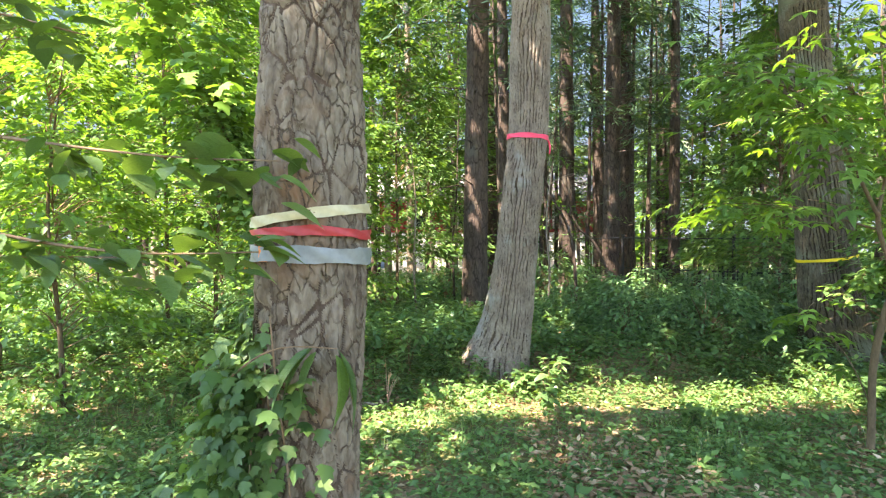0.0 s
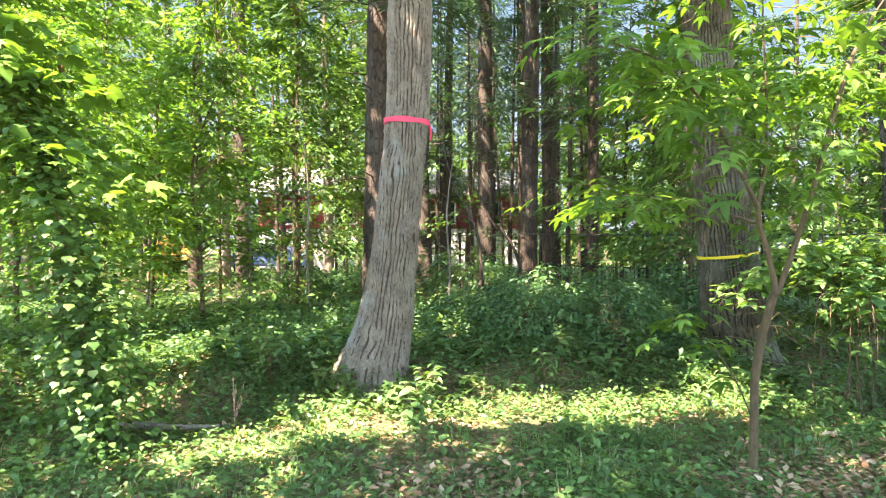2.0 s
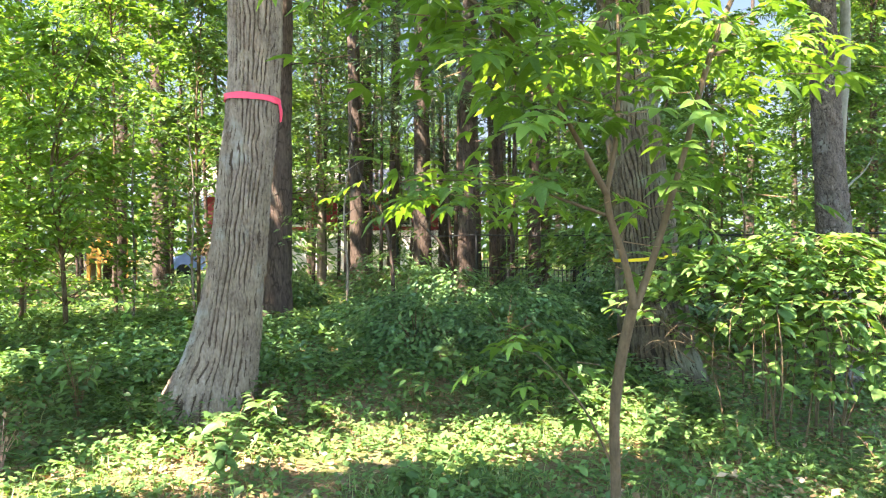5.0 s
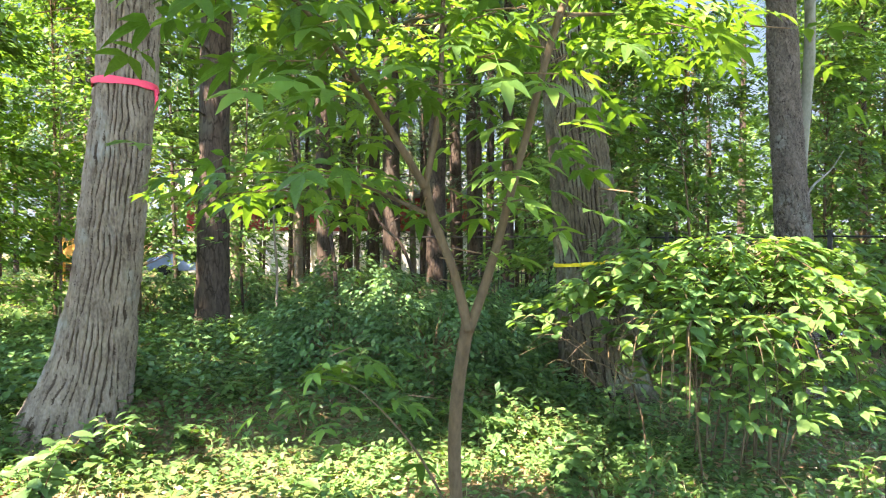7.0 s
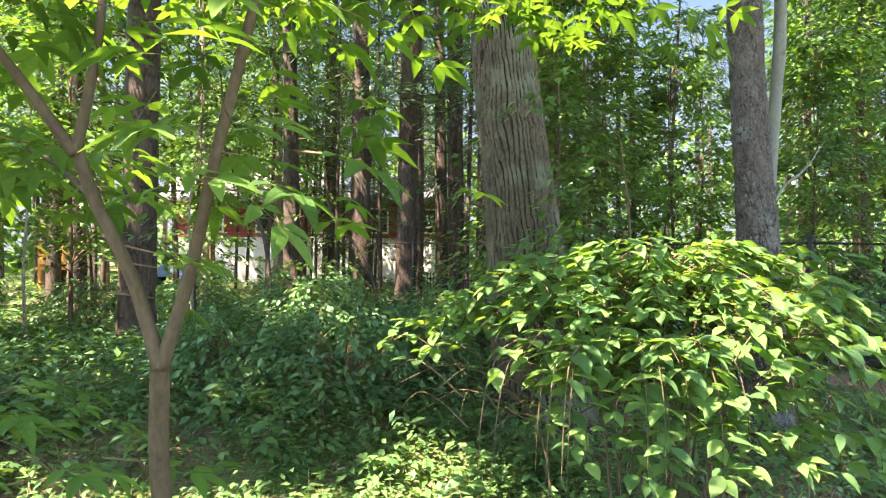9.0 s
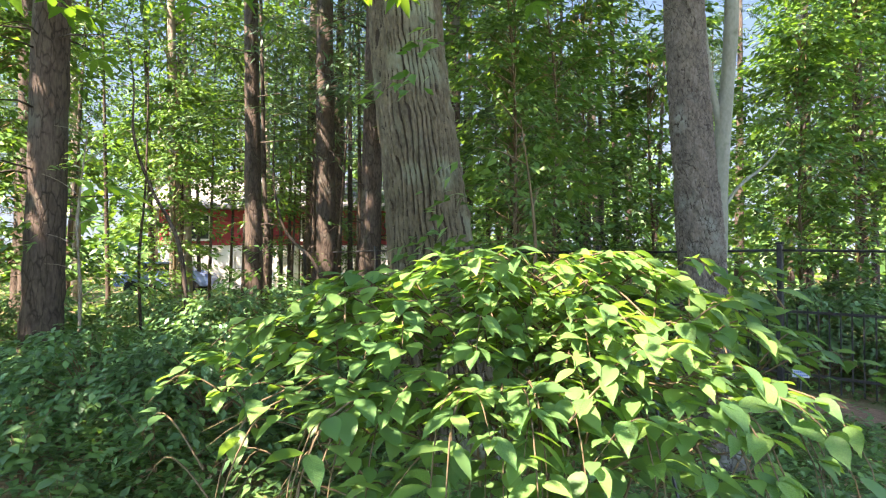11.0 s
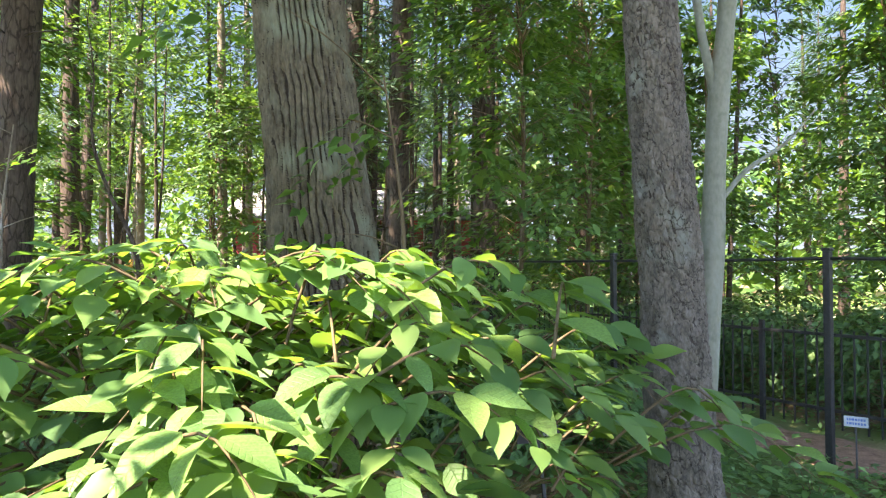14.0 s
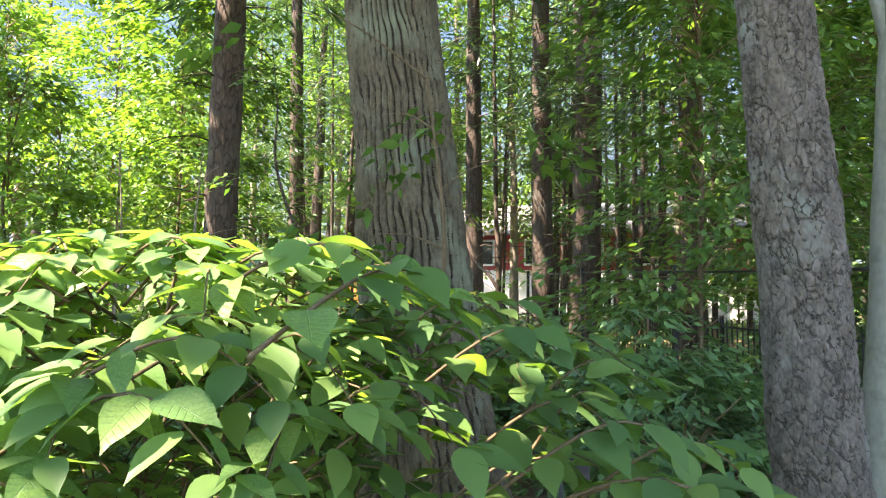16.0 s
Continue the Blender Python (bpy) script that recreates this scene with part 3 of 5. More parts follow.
part("branch", mesh_of("branch", *tube([(.05, 0, 2.5, .045), (.0, 0, 2.75, .032), (-.05, 0.02, 3.05, .028), (-.1, .05, 3.6, .025), (-.2, .1, 5, .012)], 12, 20)), BARK_PALE, pale_tree)
part("branch", mesh_of("branch", *tube([(.02, 0, 1.9, .02), (.25, .1, 2.15, .016), (.55, .2, 2.35, .011), (.8, .3, 2.6, .005)], 8, 16)), BARK_PALE, pale_tree)

# ---- leaf roof added over the large trees, out of view ----
# openings placed in it so that the sun reaches chosen spots: x, y, half width, half depth
OPENINGS = [(-0.5, 5.3, .8, .42), (-.75, 5.05, .5, .28), (-.1, 5.85, .9, .52), (.6, 5.85, 1.0, .55), (.6, 6.3, .8, .3), (1.5, 6.1, .8, .5), (2.05, 6.3, .65, .42), (3.0, 6.1, .9, .55), (3.45, 5.1, .35, .22), (4.1, 5.2, .4, .26), (5.5, 5.4, .6, .35), (5.95, 6.9, .6, .4), (3.75, 6.1, .6, .5),
            (4.2, 4.6, .65, .32), (4.2, 6.6, .65, .5), (-.1, 4.35, .4, .24), (-3.4, 7.8, 2.8, 1.9), (-4.8, 5.9, 1.0, .6),
            (4.8, 5.75, .5, .38), (5.4, 5.95, .8, .55), (5.95, 6.2, .7, .5), (5.6, 6.6, .5, .4), (6.6, 6.7, .45, .35), (6.35, 5.8, .5, .35), (5.0, 5.1, .5, .3), (9.2, 9.75, .4, .25),
            (1.6, 8.8, .45, .35), (3.4, 9.6, .5, .4), (-1.2, 9.8, .7, .5), (-6.5, 9, 1.4, 1.4), (2.2, 11.5, .7, .6), (-2.8, 11, 2.0, 1.3), (-5.5, 13, 2, 1.6), (0.6, 13, 1.2, .8)]
SHIFT = np.array([SUN.x / SUN.z, SUN.y / SUN.z])


def open_sky(p):
    """Where the sun passes an opening."""
    g = p[:, :2] - SHIFT[None] * p[:, 2:3]
    wob = value_noise(np.stack([g[:, 0] * 2.2, g[:, 1] * 2.2, g[:, 0] * 0], 1)) * 0.35
    hit = np.zeros(len(p), bool)
    for x, y, rx, ry in OPENINGS:
        hit |= ((g[:, 0] - x) / rx) ** 2 + ((g[:, 1] - y) / ry) ** 2 < 1 + wob
    return hit


def shade_crown(tree, centre, radius, z0, z1, n, size, seed, mat=LEAF_WOOD):
    """Unseen roof of leaves added high over the path and the wood, on a tall tree, to shade what lies below."""
    rng = np.random.default_rng(seed)
    a, r = rng.uniform(0, 2 * math.pi, n), radius * np.sqrt(rng.uniform(0, 1, n))
    p = np.stack([centre[0] + r * np.cos(a), centre[1] + r * np.sin(a), rng.uniform(z0, z1, n)], 1)
    p = p[~open_sky(p)]
    m = len(p)
    v, f = blades(DIAMOND, p, rng.uniform(0, 6.28, m), rng.normal(-.2, .3, m), rng.normal(0, .3, m), rng.uniform(.7, 1.3, m) * size)
    inv = np.array(tree.matrix_basis.inverted())
    # this crown is only the leaves added for shade
    tagged(part("crown", mesh_of("crown", v @ inv[:3, :3].T + inv[:3, 3], f), mat, tree), kind="stuff")


shade_crown(front_tree, (-4.0, -1.5), 5.5, 7.5, 10.5, 5000, .42, 1)
shade_crown(pink_tree, (-2.5, 4.5), 5.5, 8, 11.5, 5000, .42, 2)
shade_crown(oak, (2.5, 5.0), 6.0, 8.5, 12.5, 6000, .42, 3)
shade_crown(dark_tree, (4.5, 1.0), 5.5, 8, 11, 5000, .42, 4)
shade_crown(pale_tree, (8.0, 6.5), 5.0, 7, 10, 4200, .42, 5)


# ---- pines ----
def pine_stem(rng, r, h):
    lx, ly = rng.normal(0, .012, 2) * h
    return [(0, 0, -.15, r * 1.35), (0, 0, .5, r * 1.1), (lx * .1, ly * .1, 2, r), (lx * .25, ly * .25, h * .25, r * .92), (lx * .5, ly * .5, h * .5, r * .7), (lx * .8, ly * .8, h * .8, r * .4), (lx, ly, h, .02)]


def pine_kind(seed, r, h, low, label):
    """Pine with a bare dark stem, dead stubs and drooping needle boughs from the height low upwards."""
    rng = np.random.default_rng(seed)
    t = thing("pine_tree", 0, 0, 0, label, "tree", "pines of the wood")
    stem = pine_stem(rng, r, h)
    part("trunk", mesh_of("trunk", *tube(stem, 20, 60, wobble=.01, bark=(.08, .2, .025))), BARK_PINE, t)
    boughs, needles = [], []
    n = 60
    z = np.concatenate([rng.uniform(1.6, low, 14), rng.uniform(low, h, n - 14)])
    for k, zz in enumerate(z):
        a = rng.uniform(0, 6.28)
        dead = k < 14
        ln = rng.uniform(.3, 1.1) if dead else rng.uniform(1.2, 2.6) * (1 - .55 * zz / h)
        e = (math.cos(a) * ln, math.sin(a) * ln, zz - ln * rng.uniform(-.1, .28))
        boughs.append(tube([(0, 0, zz, .018), (e[0] * .5, e[1] * .5, zz + .06, .012), (*e, .004)], 3, 4))
        if not dead:
            needles.append((a, zz, ln))
    tagged(part("bough", mesh_of("bough", *join(boughs)), BARK_PINE, t), kind="stuff")
    a, zz, ln = np.array(needles).T
    rep = 5
    a2, z2, l2 = np.repeat(a, rep), np.repeat(zz, rep), np.repeat(ln, rep)
    u = rng.uniform(.15, 1, len(a2))
    c = np.stack([np.cos(a2) * l2 * u, np.sin(a2) * l2 * u, z2 - .12 * u * l2], 1)
    v, f = sprays(rng, c, a2 + rng.normal(0, .7, len(a2)), np.full(len(a2), .35), np.full(len(a2), .75), 15, .26, NARROW, flat=.12, spread=.5)
    tagged(part("needles", mesh_of("needles", v, f), NEEDLE, t), kind="stuff")
    return t


def slender_kind(seed, r, h, label):
    rng = np.random.default_rng(seed)
    t = thing("slender_pine", 0, 0, 0, label, "tree", "slender bare stems")
    stem = pine_stem(rng, r, h)
    part("trunk", mesh_of("trunk", *tube(stem, 12, 40, wobble=.008, bark=(.06, .2, .008))), BARK_PINE, t)
    n = 26
    z, a = rng.uniform(1, h, n), rng.uniform(0, 6.28, n)
    ln = rng.uniform(.2, .9, n)
    tagged(part("bough", mesh_of("bough", *join([tube([(0, 0, q, .01), (math.cos(p) * s, math.sin(p) * s, q + rng.uniform(-.1, .25), .003)], 3, 3) for q, p, s in zip(z, a, ln)])), BARK_PINE, t), kind="stuff")
    k = z > h * .55
    c = np.stack([np.cos(a[k]) * ln[k], np.sin(a[k]) * ln[k], z[k]], 1)
    v, f = sprays(rng, c, a[k], np.full(len(c), .4), np.full(len(c), .8), 30, .25, NARROW, flat=.15, spread=.6)
    tagged(part("needles", mesh_of("needles", v, f), NEEDLE, t), kind="stuff")
    return t


PINE_LABEL = "tall straight pine with dark brown bark and bare lower trunk"
pines = [pine_kind(21, .21, 19, 5.0, PINE_LABEL), pine_kind(22, .2, 17, 4.0, PINE_LABEL), pine_kind(23, .15, 16, 3.2, "slender dark pine with dead branch stubs and drooping boughs")]
PINE_AT = [(.5, 11.25, 1.0, 0), (3.3, 17.4, 1.05, 1), (4.25, 16.5, 1.0, 0), (6.0, 21, 1.15, 0), (1.7, 17.7, .95, 1), (2.9, 25, 1, 1), (1.9, 27.2, 1.2, 0), (9.9, 29, 1.1, 2), (-3.1, 17.8, .95, 1), (8.2, 30, 1, 2), (6.05, 16.9, .95, 2), (-5.6, 22, .9, 1), (-8.5, 29, 1, 0)]
prng = np.random.default_rng(5)
# wide leaf roofs added high on some of them, to shade the wood behind
HIGH_SHADE = {0: ((0.5, 12.0), 5.5, 10, 14, 1300, .5, 6), 1: ((4.0, 15.0), 6.0, 10, 15, 1300, .5, 7), 2: ((9.0, 12.5), 6.0, 9, 13, 1300, .5, 8), 3: ((6.0, 21.0), 7.0, 12, 17, 1500, .6, 10), 10: ((13.0, 17.0), 6.0, 10, 15, 1200, .55, 11)}
while len(PINE_AT) < 58:
    x, y = prng.uniform(-24, 30), prng.uniform(17, 46)
    if -14 < x < -4 and y < 36:
        continue
    if x > 8 and prng.uniform() < .3:
        y = prng.uniform(13, 24)
    if min(math.hypot(x - q[0], y - q[1]) for q in PINE_AT) > 1.5:
        PINE_AT.append((x, y, prng.uniform(.6, 1.1), int(prng.choice([0, 1, 2, 2]))))
for k, (x, y, s, kind) in enumerate(PINE_AT):
    m = pose(x, y, gz(x, y), 0, 0, prng.uniform(0, 360)) @ Matrix.Diagonal((s, s, max(s, .9), 1))
    p = copy_thing(pines[kind], m)
    if k in HIGH_SHADE:
        shade_crown(p, *HIGH_SHADE[k])
for p in pines:
    p.matrix_world = pose(-14 - 5 * pines.index(p), 33 + pines.index(p) * 3, 0)


SLENDER = "slender dark bare stem of a young pine in shade"
slender = [slender_kind(25, .075, 13, SLENDER), slender_kind(26, .055, 11, SLENDER)]
for k in range(46):
    x, y = prng.uniform(-4, 13), prng.uniform(17.5, 33)
    copy_thing(slender[k % 2], pose(x, y, gz(x, y), prng.normal(0, 1), prng.normal(0, 1), prng.uniform(0, 360)) @ Matrix.Scale(prng.uniform(.7, 1.3), 4))
for k, p in enumerate(slender):
    p.matrix_world = pose(-10 - k, 30 + 2 * k, 0)


# ---- understory trees and shrubs ----
def young_tree(seed, h, low, radius, n, per, leaf, mat, label, group, template=DIAMOND):
    rng = np.random.default_rng(seed)
    t = thing("young_tree", 0, 0, 0, label, "tree", group)
    bend = rng.normal(0, .12, 4)
    part("trunk", mesh_of("trunk", *tube([(0, 0, -.1, .035), (bend[0] * .3, bend[1] * .3, h * .25, .028), (bend[0], bend[1], h * .6, .018), (bend[2] * 2, bend[3] * 2, h, .005)], 8, 24)), BARK_YOUNG, t)
    zz = low + (h - low) * rng.uniform(0, 1, n)
    a = rng.uniform(0, 6.28, n)
    reach = radius * (1.05 - .75 * ((zz - low) / (h - low)) ** 1.5) * rng.uniform(.25, 1, n)
    c = np.stack([np.cos(a) * reach * .6, np.sin(a) * reach * .6, zz], 1)
    twigs = [tube([(bend[0] * z / h, bend[1] * z / h, z - .25, .009), (*(np.array(q) * [.6, .6, 1]), .006), (q[0] * 1.3, q[1] * 1.3, q[2] - .03, .002)], 3, 3) for z, q in zip(zz, c)]
    tagged(part("branch", mesh_of("branch", *join(twigs)), TWIG, t), kind="stuff")
    v, f = sprays(rng, c, a + rng.normal(0, .5, n), rng.uniform(.1, .4, n), reach * .55 + .3, per, leaf, template, flat=.06, spread=.5)
    tagged(part("crown", mesh_of("crown", v, f), mat, t), kind="stuff")
    return t


YOUNG = "young broad-leaved tree with thin stem and layered green sprays"
young = [young_tree(31, 6.5, 1.2, 1.9, 120, 48, .13, LEAF_WOOD, YOUNG, "understory"), young_tree(32, 5.0, .9, 1.6, 100, 48, .12, LEAF_WOOD, YOUNG, "understory"),
         young_tree(33, 7.5, 1.6, 2.2, 140, 48, .14, LEAF_SUNNY, "young maple with layered foliage in a lighter, sunlit green", "understory"), young_tree(34, 4.0, .6, 1.4, 90, 46, .11, LEAF_SUNNY, "young maple with layered foliage in a lighter, sunlit green", "understory")]
YOUNG_AT = [(3.5, 31, 1, 1.2), (7.2, 31.5, 1, 1.3), (1.2, 29, 0, 1.2), (-3.4, 5.6, 3, .8), (-3.0, 8.2, 3, .9), (-4.9, 6.9, 2, .8), (-0.6, 19.5, 1, 1.2), (8.9, 25, 0, 1.3), (11, 24, 1, 1.4), (13.5, 21, 0, 1.4), (-4.2, 9.5, 2, 1), (-3.2, 11.5, 3, 1), (-2.0, 10.2, 3, 1), (-6, 7.8, 3, 1), (-1.0, 12.8, 0, 1), (-2.6, 13.5, 2, 1), (-5, 14, 2, 1.1), (6.4, 12.2, 0, 1), (7.6, 14.5, 0, 1.2), (10.0, 15.5, 1, 1.2),
            (9.0, 17, 0, 1.2), (11.3, 13, 1, 1.1), (13.5, 11, 1, 1), (-11, 11, 2, 1.2), (-7.5, 18, 2, 1), (12, 9.2, 1, 1), (15.5, 17, 0, 1.4), (8.6, 22, 0, 1.3), (17, 20, 2, 1.5), (-12, 16, 2, 1.3)]
for x, y, kind, s in YOUNG_AT:
    copy_thing(young[kind], pose(x, y, gz(x, y), 0, 0, prng.uniform(0, 360)) @ Matrix.Diagonal((s, s, s, 1)))
for k, p in enumerate(young):
    p.matrix_world = pose((-10.5, -13, 18.5, 16)[k], (19, 22, 15, 11.5)[k], 0)


def shrub_kind(seed, h, radius, n, per, leaf, mat, label):
    rng = np.random.default_rng(seed)
    t = thing("shrub", 0, 0, 0, label, "shrub", "shrubs of the wood")
    a, u = rng.uniform(0, 6.28, n), np.sqrt(rng.uniform(0, 1, n))
    z = h * (1 - .6 * u ** 2) * rng.uniform(.3, 1, n)
    c = np.stack([np.cos(a) * radius * u * .8, np.sin(a) * radius * u * .8, z], 1)
    tagged(part("stem", mesh_of("stem", *join([tube([(0, 0, -.05, .012), (q[0] * .35, q[1] * .35, q[2] * .55, .008), (*q, .003)], 5, 7) for q in c[:26]])), TWIG, t), kind="stuff")
    v, f = sprays(rng, c, a + rng.normal(0, .6, n), rng.uniform(.1, .5, n), np.full(n, .42), per, leaf, DIAMOND, flat=.1, spread=.5)
    tagged(part("foliage", mesh_of("foliage", v, f), mat, t), kind="stuff")
    return t


SHRUB = "dense dark green woodland shrub in shade"
shrubs = [shrub_kind(41, 1.25, 1.0, 95, 30, .095, LEAF_SHRUB, SHRUB), shrub_kind(42, .85, .8, 110, 30, .09, LEAF_SHRUB, SHRUB), shrub_kind(43, 1.6, 1.15, 110, 30, .105, LEAF_SHRUB, SHRUB)]
SHRUB_AT = [(2.35, 8.3, 0, 1.0), (3.3, 8.1, 0, 1.05), (1.9, 9.4, 1, 1), (2.9, 9.6, 2, .9), (3.8, 9.5, 0, 1), (4.0, 8.6, 1, 1), (6.3, 9.6, 0, 1), (7.2, 10.2, 1, .8), (5.8, 10.6, 2, 1), (4.6, 11, 0, 1), (-4.5, 12.5, 1, .8), (10.8, 11.8, 2, 1), (11.8, 10.6, 0, 1), (10.2, 13.4, 2, 1), (12.6, 12.6, 2, 1.2), (9.4, 14.6, 0, 1.2), (2.5, 14.5, 2, 1), (-1.4, 14.6, 0, 1), (3.5, 12.9, 1, 1), (13.6, 9.5, 2, 1.1), (8.4, 16.4, 2, 1.2), (0, 16.3, 1, 1.2), (-5.8, 10.0, 1, 1), (6.9, 13.2, 1, 1)]
for x, y, kind, s in SHRUB_AT:
    s *= .74 if x < 4.2 and y < 11 else 1
    copy_thing(shrubs[kind], pose(x, y, gz(x, y), 0, 0, prng.uniform(0, 360)) @ Matrix.Diagonal((s, s, s, 1)))
for k, p in enumerate(shrubs):
    p.matrix_world = pose((-8.0, 14.6, 16)[k], (12, 15, 13)[k], 0)

# tall broad-leaved trees behind, whose crowns close the sky
def tall_kind(seed, h, low, radius, n, label):
    rng = np.random.default_rng(seed)
    t = thing("tall_tree", 0, 0, 0, label, "tree", "tall trees behind")
    part("trunk", mesh_of("trunk", *tube([(0, 0, -.2, .2), (0, 0, 1, .15), (.1, 0, h * .4, .12), (.2, .1, h * .7, .08), (.2, .1, h, .02)], 16, 40, wobble=.02)), BARK_FURROWED, t)
    zz = low + (h - low) * rng.uniform(0, 1, n)
    a = rng.uniform(0, 6.28, n)
    reach = radius * np.sin(np.clip((zz - low) / (h - low), .08, .95) * 3.14) ** .6 * rng.uniform(.2, 1, n)
    c = np.stack([np.cos(a) * reach * .8, np.sin(a) * reach * .8, zz], 1)
    limbs = [tube([(.1, 0, z - .9, .03), (q[0] * .5, q[1] * .5, z - .2, .018), (*q, .006)], 5, 6) for z, q in zip(zz[:40], c[:40])]
    tagged(part("limb", mesh_of("limb", *join(limbs)), BARK_FURROWED, t), kind="stuff")
    v, f = sprays(rng, c, a + rng.normal(0, .6, n), rng.uniform(.1, .5, n), np.full(n, 1.1), 34, .2, DIAMOND, flat=.12, spread=.55)
    tagged(part("crown", mesh_of("crown", v, f), LEAF_WOOD, t), kind="stuff")
    return t


TALL = "tall broad-leaved forest tree with a high green crown"
talls = [tall_kind(47, 15, 4.2, 3.2, 190, TALL), tall_kind(48, 12, 3.2, 2.8, 170, TALL)]
TALL_AT = [(-2.5, 27, 0), (-15, 16, 1), (-1.2, 21.5, 0), (-13, 38, 0), (-8.5, 41, 1), (-4, 43, 0), (-18, 33, 0), (2, 45, 0), (7, 43, 1), (5, 33, 0), (19, 20, 1), (-16, 19, 0), (0.3, 25, 1), (11, 33, 0), (-5.2, 24.5, 0), (-9, 28.5, 0), (-10.8, 22, 1), (-12.5, 27, 0), (-0.8, 33.5, 0)]
for x, y, kind in TALL_AT:
    copy_thing(talls[kind], pose(x, y, gz(x, y), 0, 0, prng.uniform(0, 360)))
for k, p in enumerate(talls):
    p.matrix_world = pose((22, -19)[k], (25, 27)[k], 0)

# far woods all round, past the trees that can be told apart
frng = np.random.default_rng(9)
fn = 30000
fa, fr = frng.uniform(0, 6.28, fn), frng.uniform(48, 75, fn)
fz = 11 * frng.uniform(0, 1, fn) ** 1.2
keep = value_noise(np.stack([fa * 14, fz * .35, fa * 0], 1)) + .75 * (1 - fz / 12) > -.15
fp = np.stack([fr * np.cos(fa) + 2, fr * np.sin(fa), fz], 1)[keep]
fn = len(fp)
v, f = blades(DIAMOND, fp, frng.uniform(0, 6.28, fn), frng.normal(-.3, .4, fn), frng.normal(0, .5, fn), frng.uniform(.9, 2.2, fn))
far = part("far_woods", mesh_of("far_woods", v, f), LEAF_WOOD)
tagged(far, "distant green wood closing the view all round", "woods", kind="stuff")


# blue summer sky low behind the wood, far off
bn = 48
ba = np.linspace(radians(15), radians(165), bn)
bv = np.concatenate([np.stack([130 * np.cos(ba), 130 * np.sin(ba), np.full(bn, z)], 1) for z in (-2, 30, 75)])
bf = np.array([(r * bn + k, r * bn + k + 1, (r + 1) * bn + k + 1, (r + 1) * bn + k) for r in (0, 1) for k in range(bn - 1)])
backdrop = part("backdrop", mesh_of("backdrop", bv, bf), SKY_BLUE)
tagged(backdrop, "hazy blue summer sky behind the wood", "sky", kind="structure")


# ---- low plants and litter ----
def scatter(rng, n, x0, x1, y0, y1, patch=0.0, scale=.9, bias=0.0, seed=0):
    p = np.stack([rng.uniform(x0, x1, n), rng.uniform(y0, y1, n)], 1)
    if patch:
        k = value_noise(np.stack([p[:, 0] * scale, p[:, 1] * scale, np.full(n, seed * 7.3)], 1))
        p = p[k + bias > rng.uniform(-patch, patch, n)]
    return p


def cover(name, rng, p, template, size, low, high, mat, label, pitch=-.1):
    w = (p[:, 0] - 8.67) * .827 + (p[:, 1] - 9.55) * .562
    p = p[(w < .2) | (w > 1.35) | (p[:, 0] < 5)]
    n = len(p)
    at = np.concatenate([p, (ground_z(p[:, 0], p[:, 1]) + rng.uniform(low, high, n) * rng.uniform(.3, 1, n))[:, None]], 1)
    v, f = blades(template, at, rng.uniform(0, 6.28, n), rng.normal(pitch, .3, n), rng.normal(0, .3, n), rng.uniform(.6, 1.35, n) * size)
    return tagged(part(name, mesh_of(name, v, f), mat), label, "plants", kind="stuff")


crng = np.random.default_rng(12)
cover("ground_cover", crng, scatter(crng, 48000, -5.5, 7.5, 3.2, 8.4, .8, 1.1, .3), SIMPLE, .058, .02, .15, LEAF_COVER, "low green broad-leaved ground cover on the floor")
cover("ground_cover", crng, scatter(crng, 60000, -12, 14, 6.5, 18, .8, .8, .45), DIAMOND, .095, .03, .28, LEAF_COVER, "knee-low shaded green plants under the trees")
cover("ground_cover", crng, scatter(crng, 30000, -30, 30, 16, 44, 0), DIAMOND, .22, .03, .35, LEAF_COVER, "green undergrowth far among the trunks")
cover("ground_cover", crng, scatter(crng, 9000, 6.6, 11, 6.0, 9.6, .9, 1.0, .35), SIMPLE, .075, .02, .16, LEAF_COVER, "low green broad-leaved plants beside the fence")
cover("ground_cover", crng, scatter(crng, 22000, -9, 1.5, 7.6, 15, .8, .9, .5), SIMPLE, .1, .03, .3, LEAF_COVER, "fresh green low plants in the light wood")
cover("leaf_litter", crng, scatter(crng, 22000, -5, 9, 3.2, 9, .9, .7, .1, 4), DIAMOND, .065, .005, .02, LITTER, "dry brown fallen leaves", pitch=0)
cover("ground_cover", crng, scatter(crng, 26000, -4.5, 5, 3.2, 5.6, .8, 1.3, .35, 6), SIMPLE, .05, .01, .09, LEAF_COVER, "small low green plants on the shaded floor")
cover("ground_cover", crng, scatter(crng, 26000, -7, 4.6, 6.9, 12, .8, .9, .5, 8), SIMPLE, .085, .08, .34, LEAF_SHRUB, "bluish green shaded undergrowth below the trees")
cover("ground_cover", crng, scatter(crng, 20000, -6, 5, 5.9, 8.0, .8, 1.2, .55, 9), SIMPLE, .07, .03, .2, LEAF_COVER, "leafy green plants on the low bank")
cover("ground_cover", crng, scatter(crng, 5000, -4.5, 5, 3.2, 6.2, .8, 1.7, -.1, 11), SIMPLE, .09, .05, .14, LEAF_COVER, "larger pale green seedlings among low plants")
cover("leaf_litter", crng, scatter(crng, 9000, .6, 4.6, 3.4, 5.6, .6, .9, -.25, 13), DIAMOND, .065, .03, .1, LITTER, "dry brown fallen leaves lying on low plants", pitch=0)
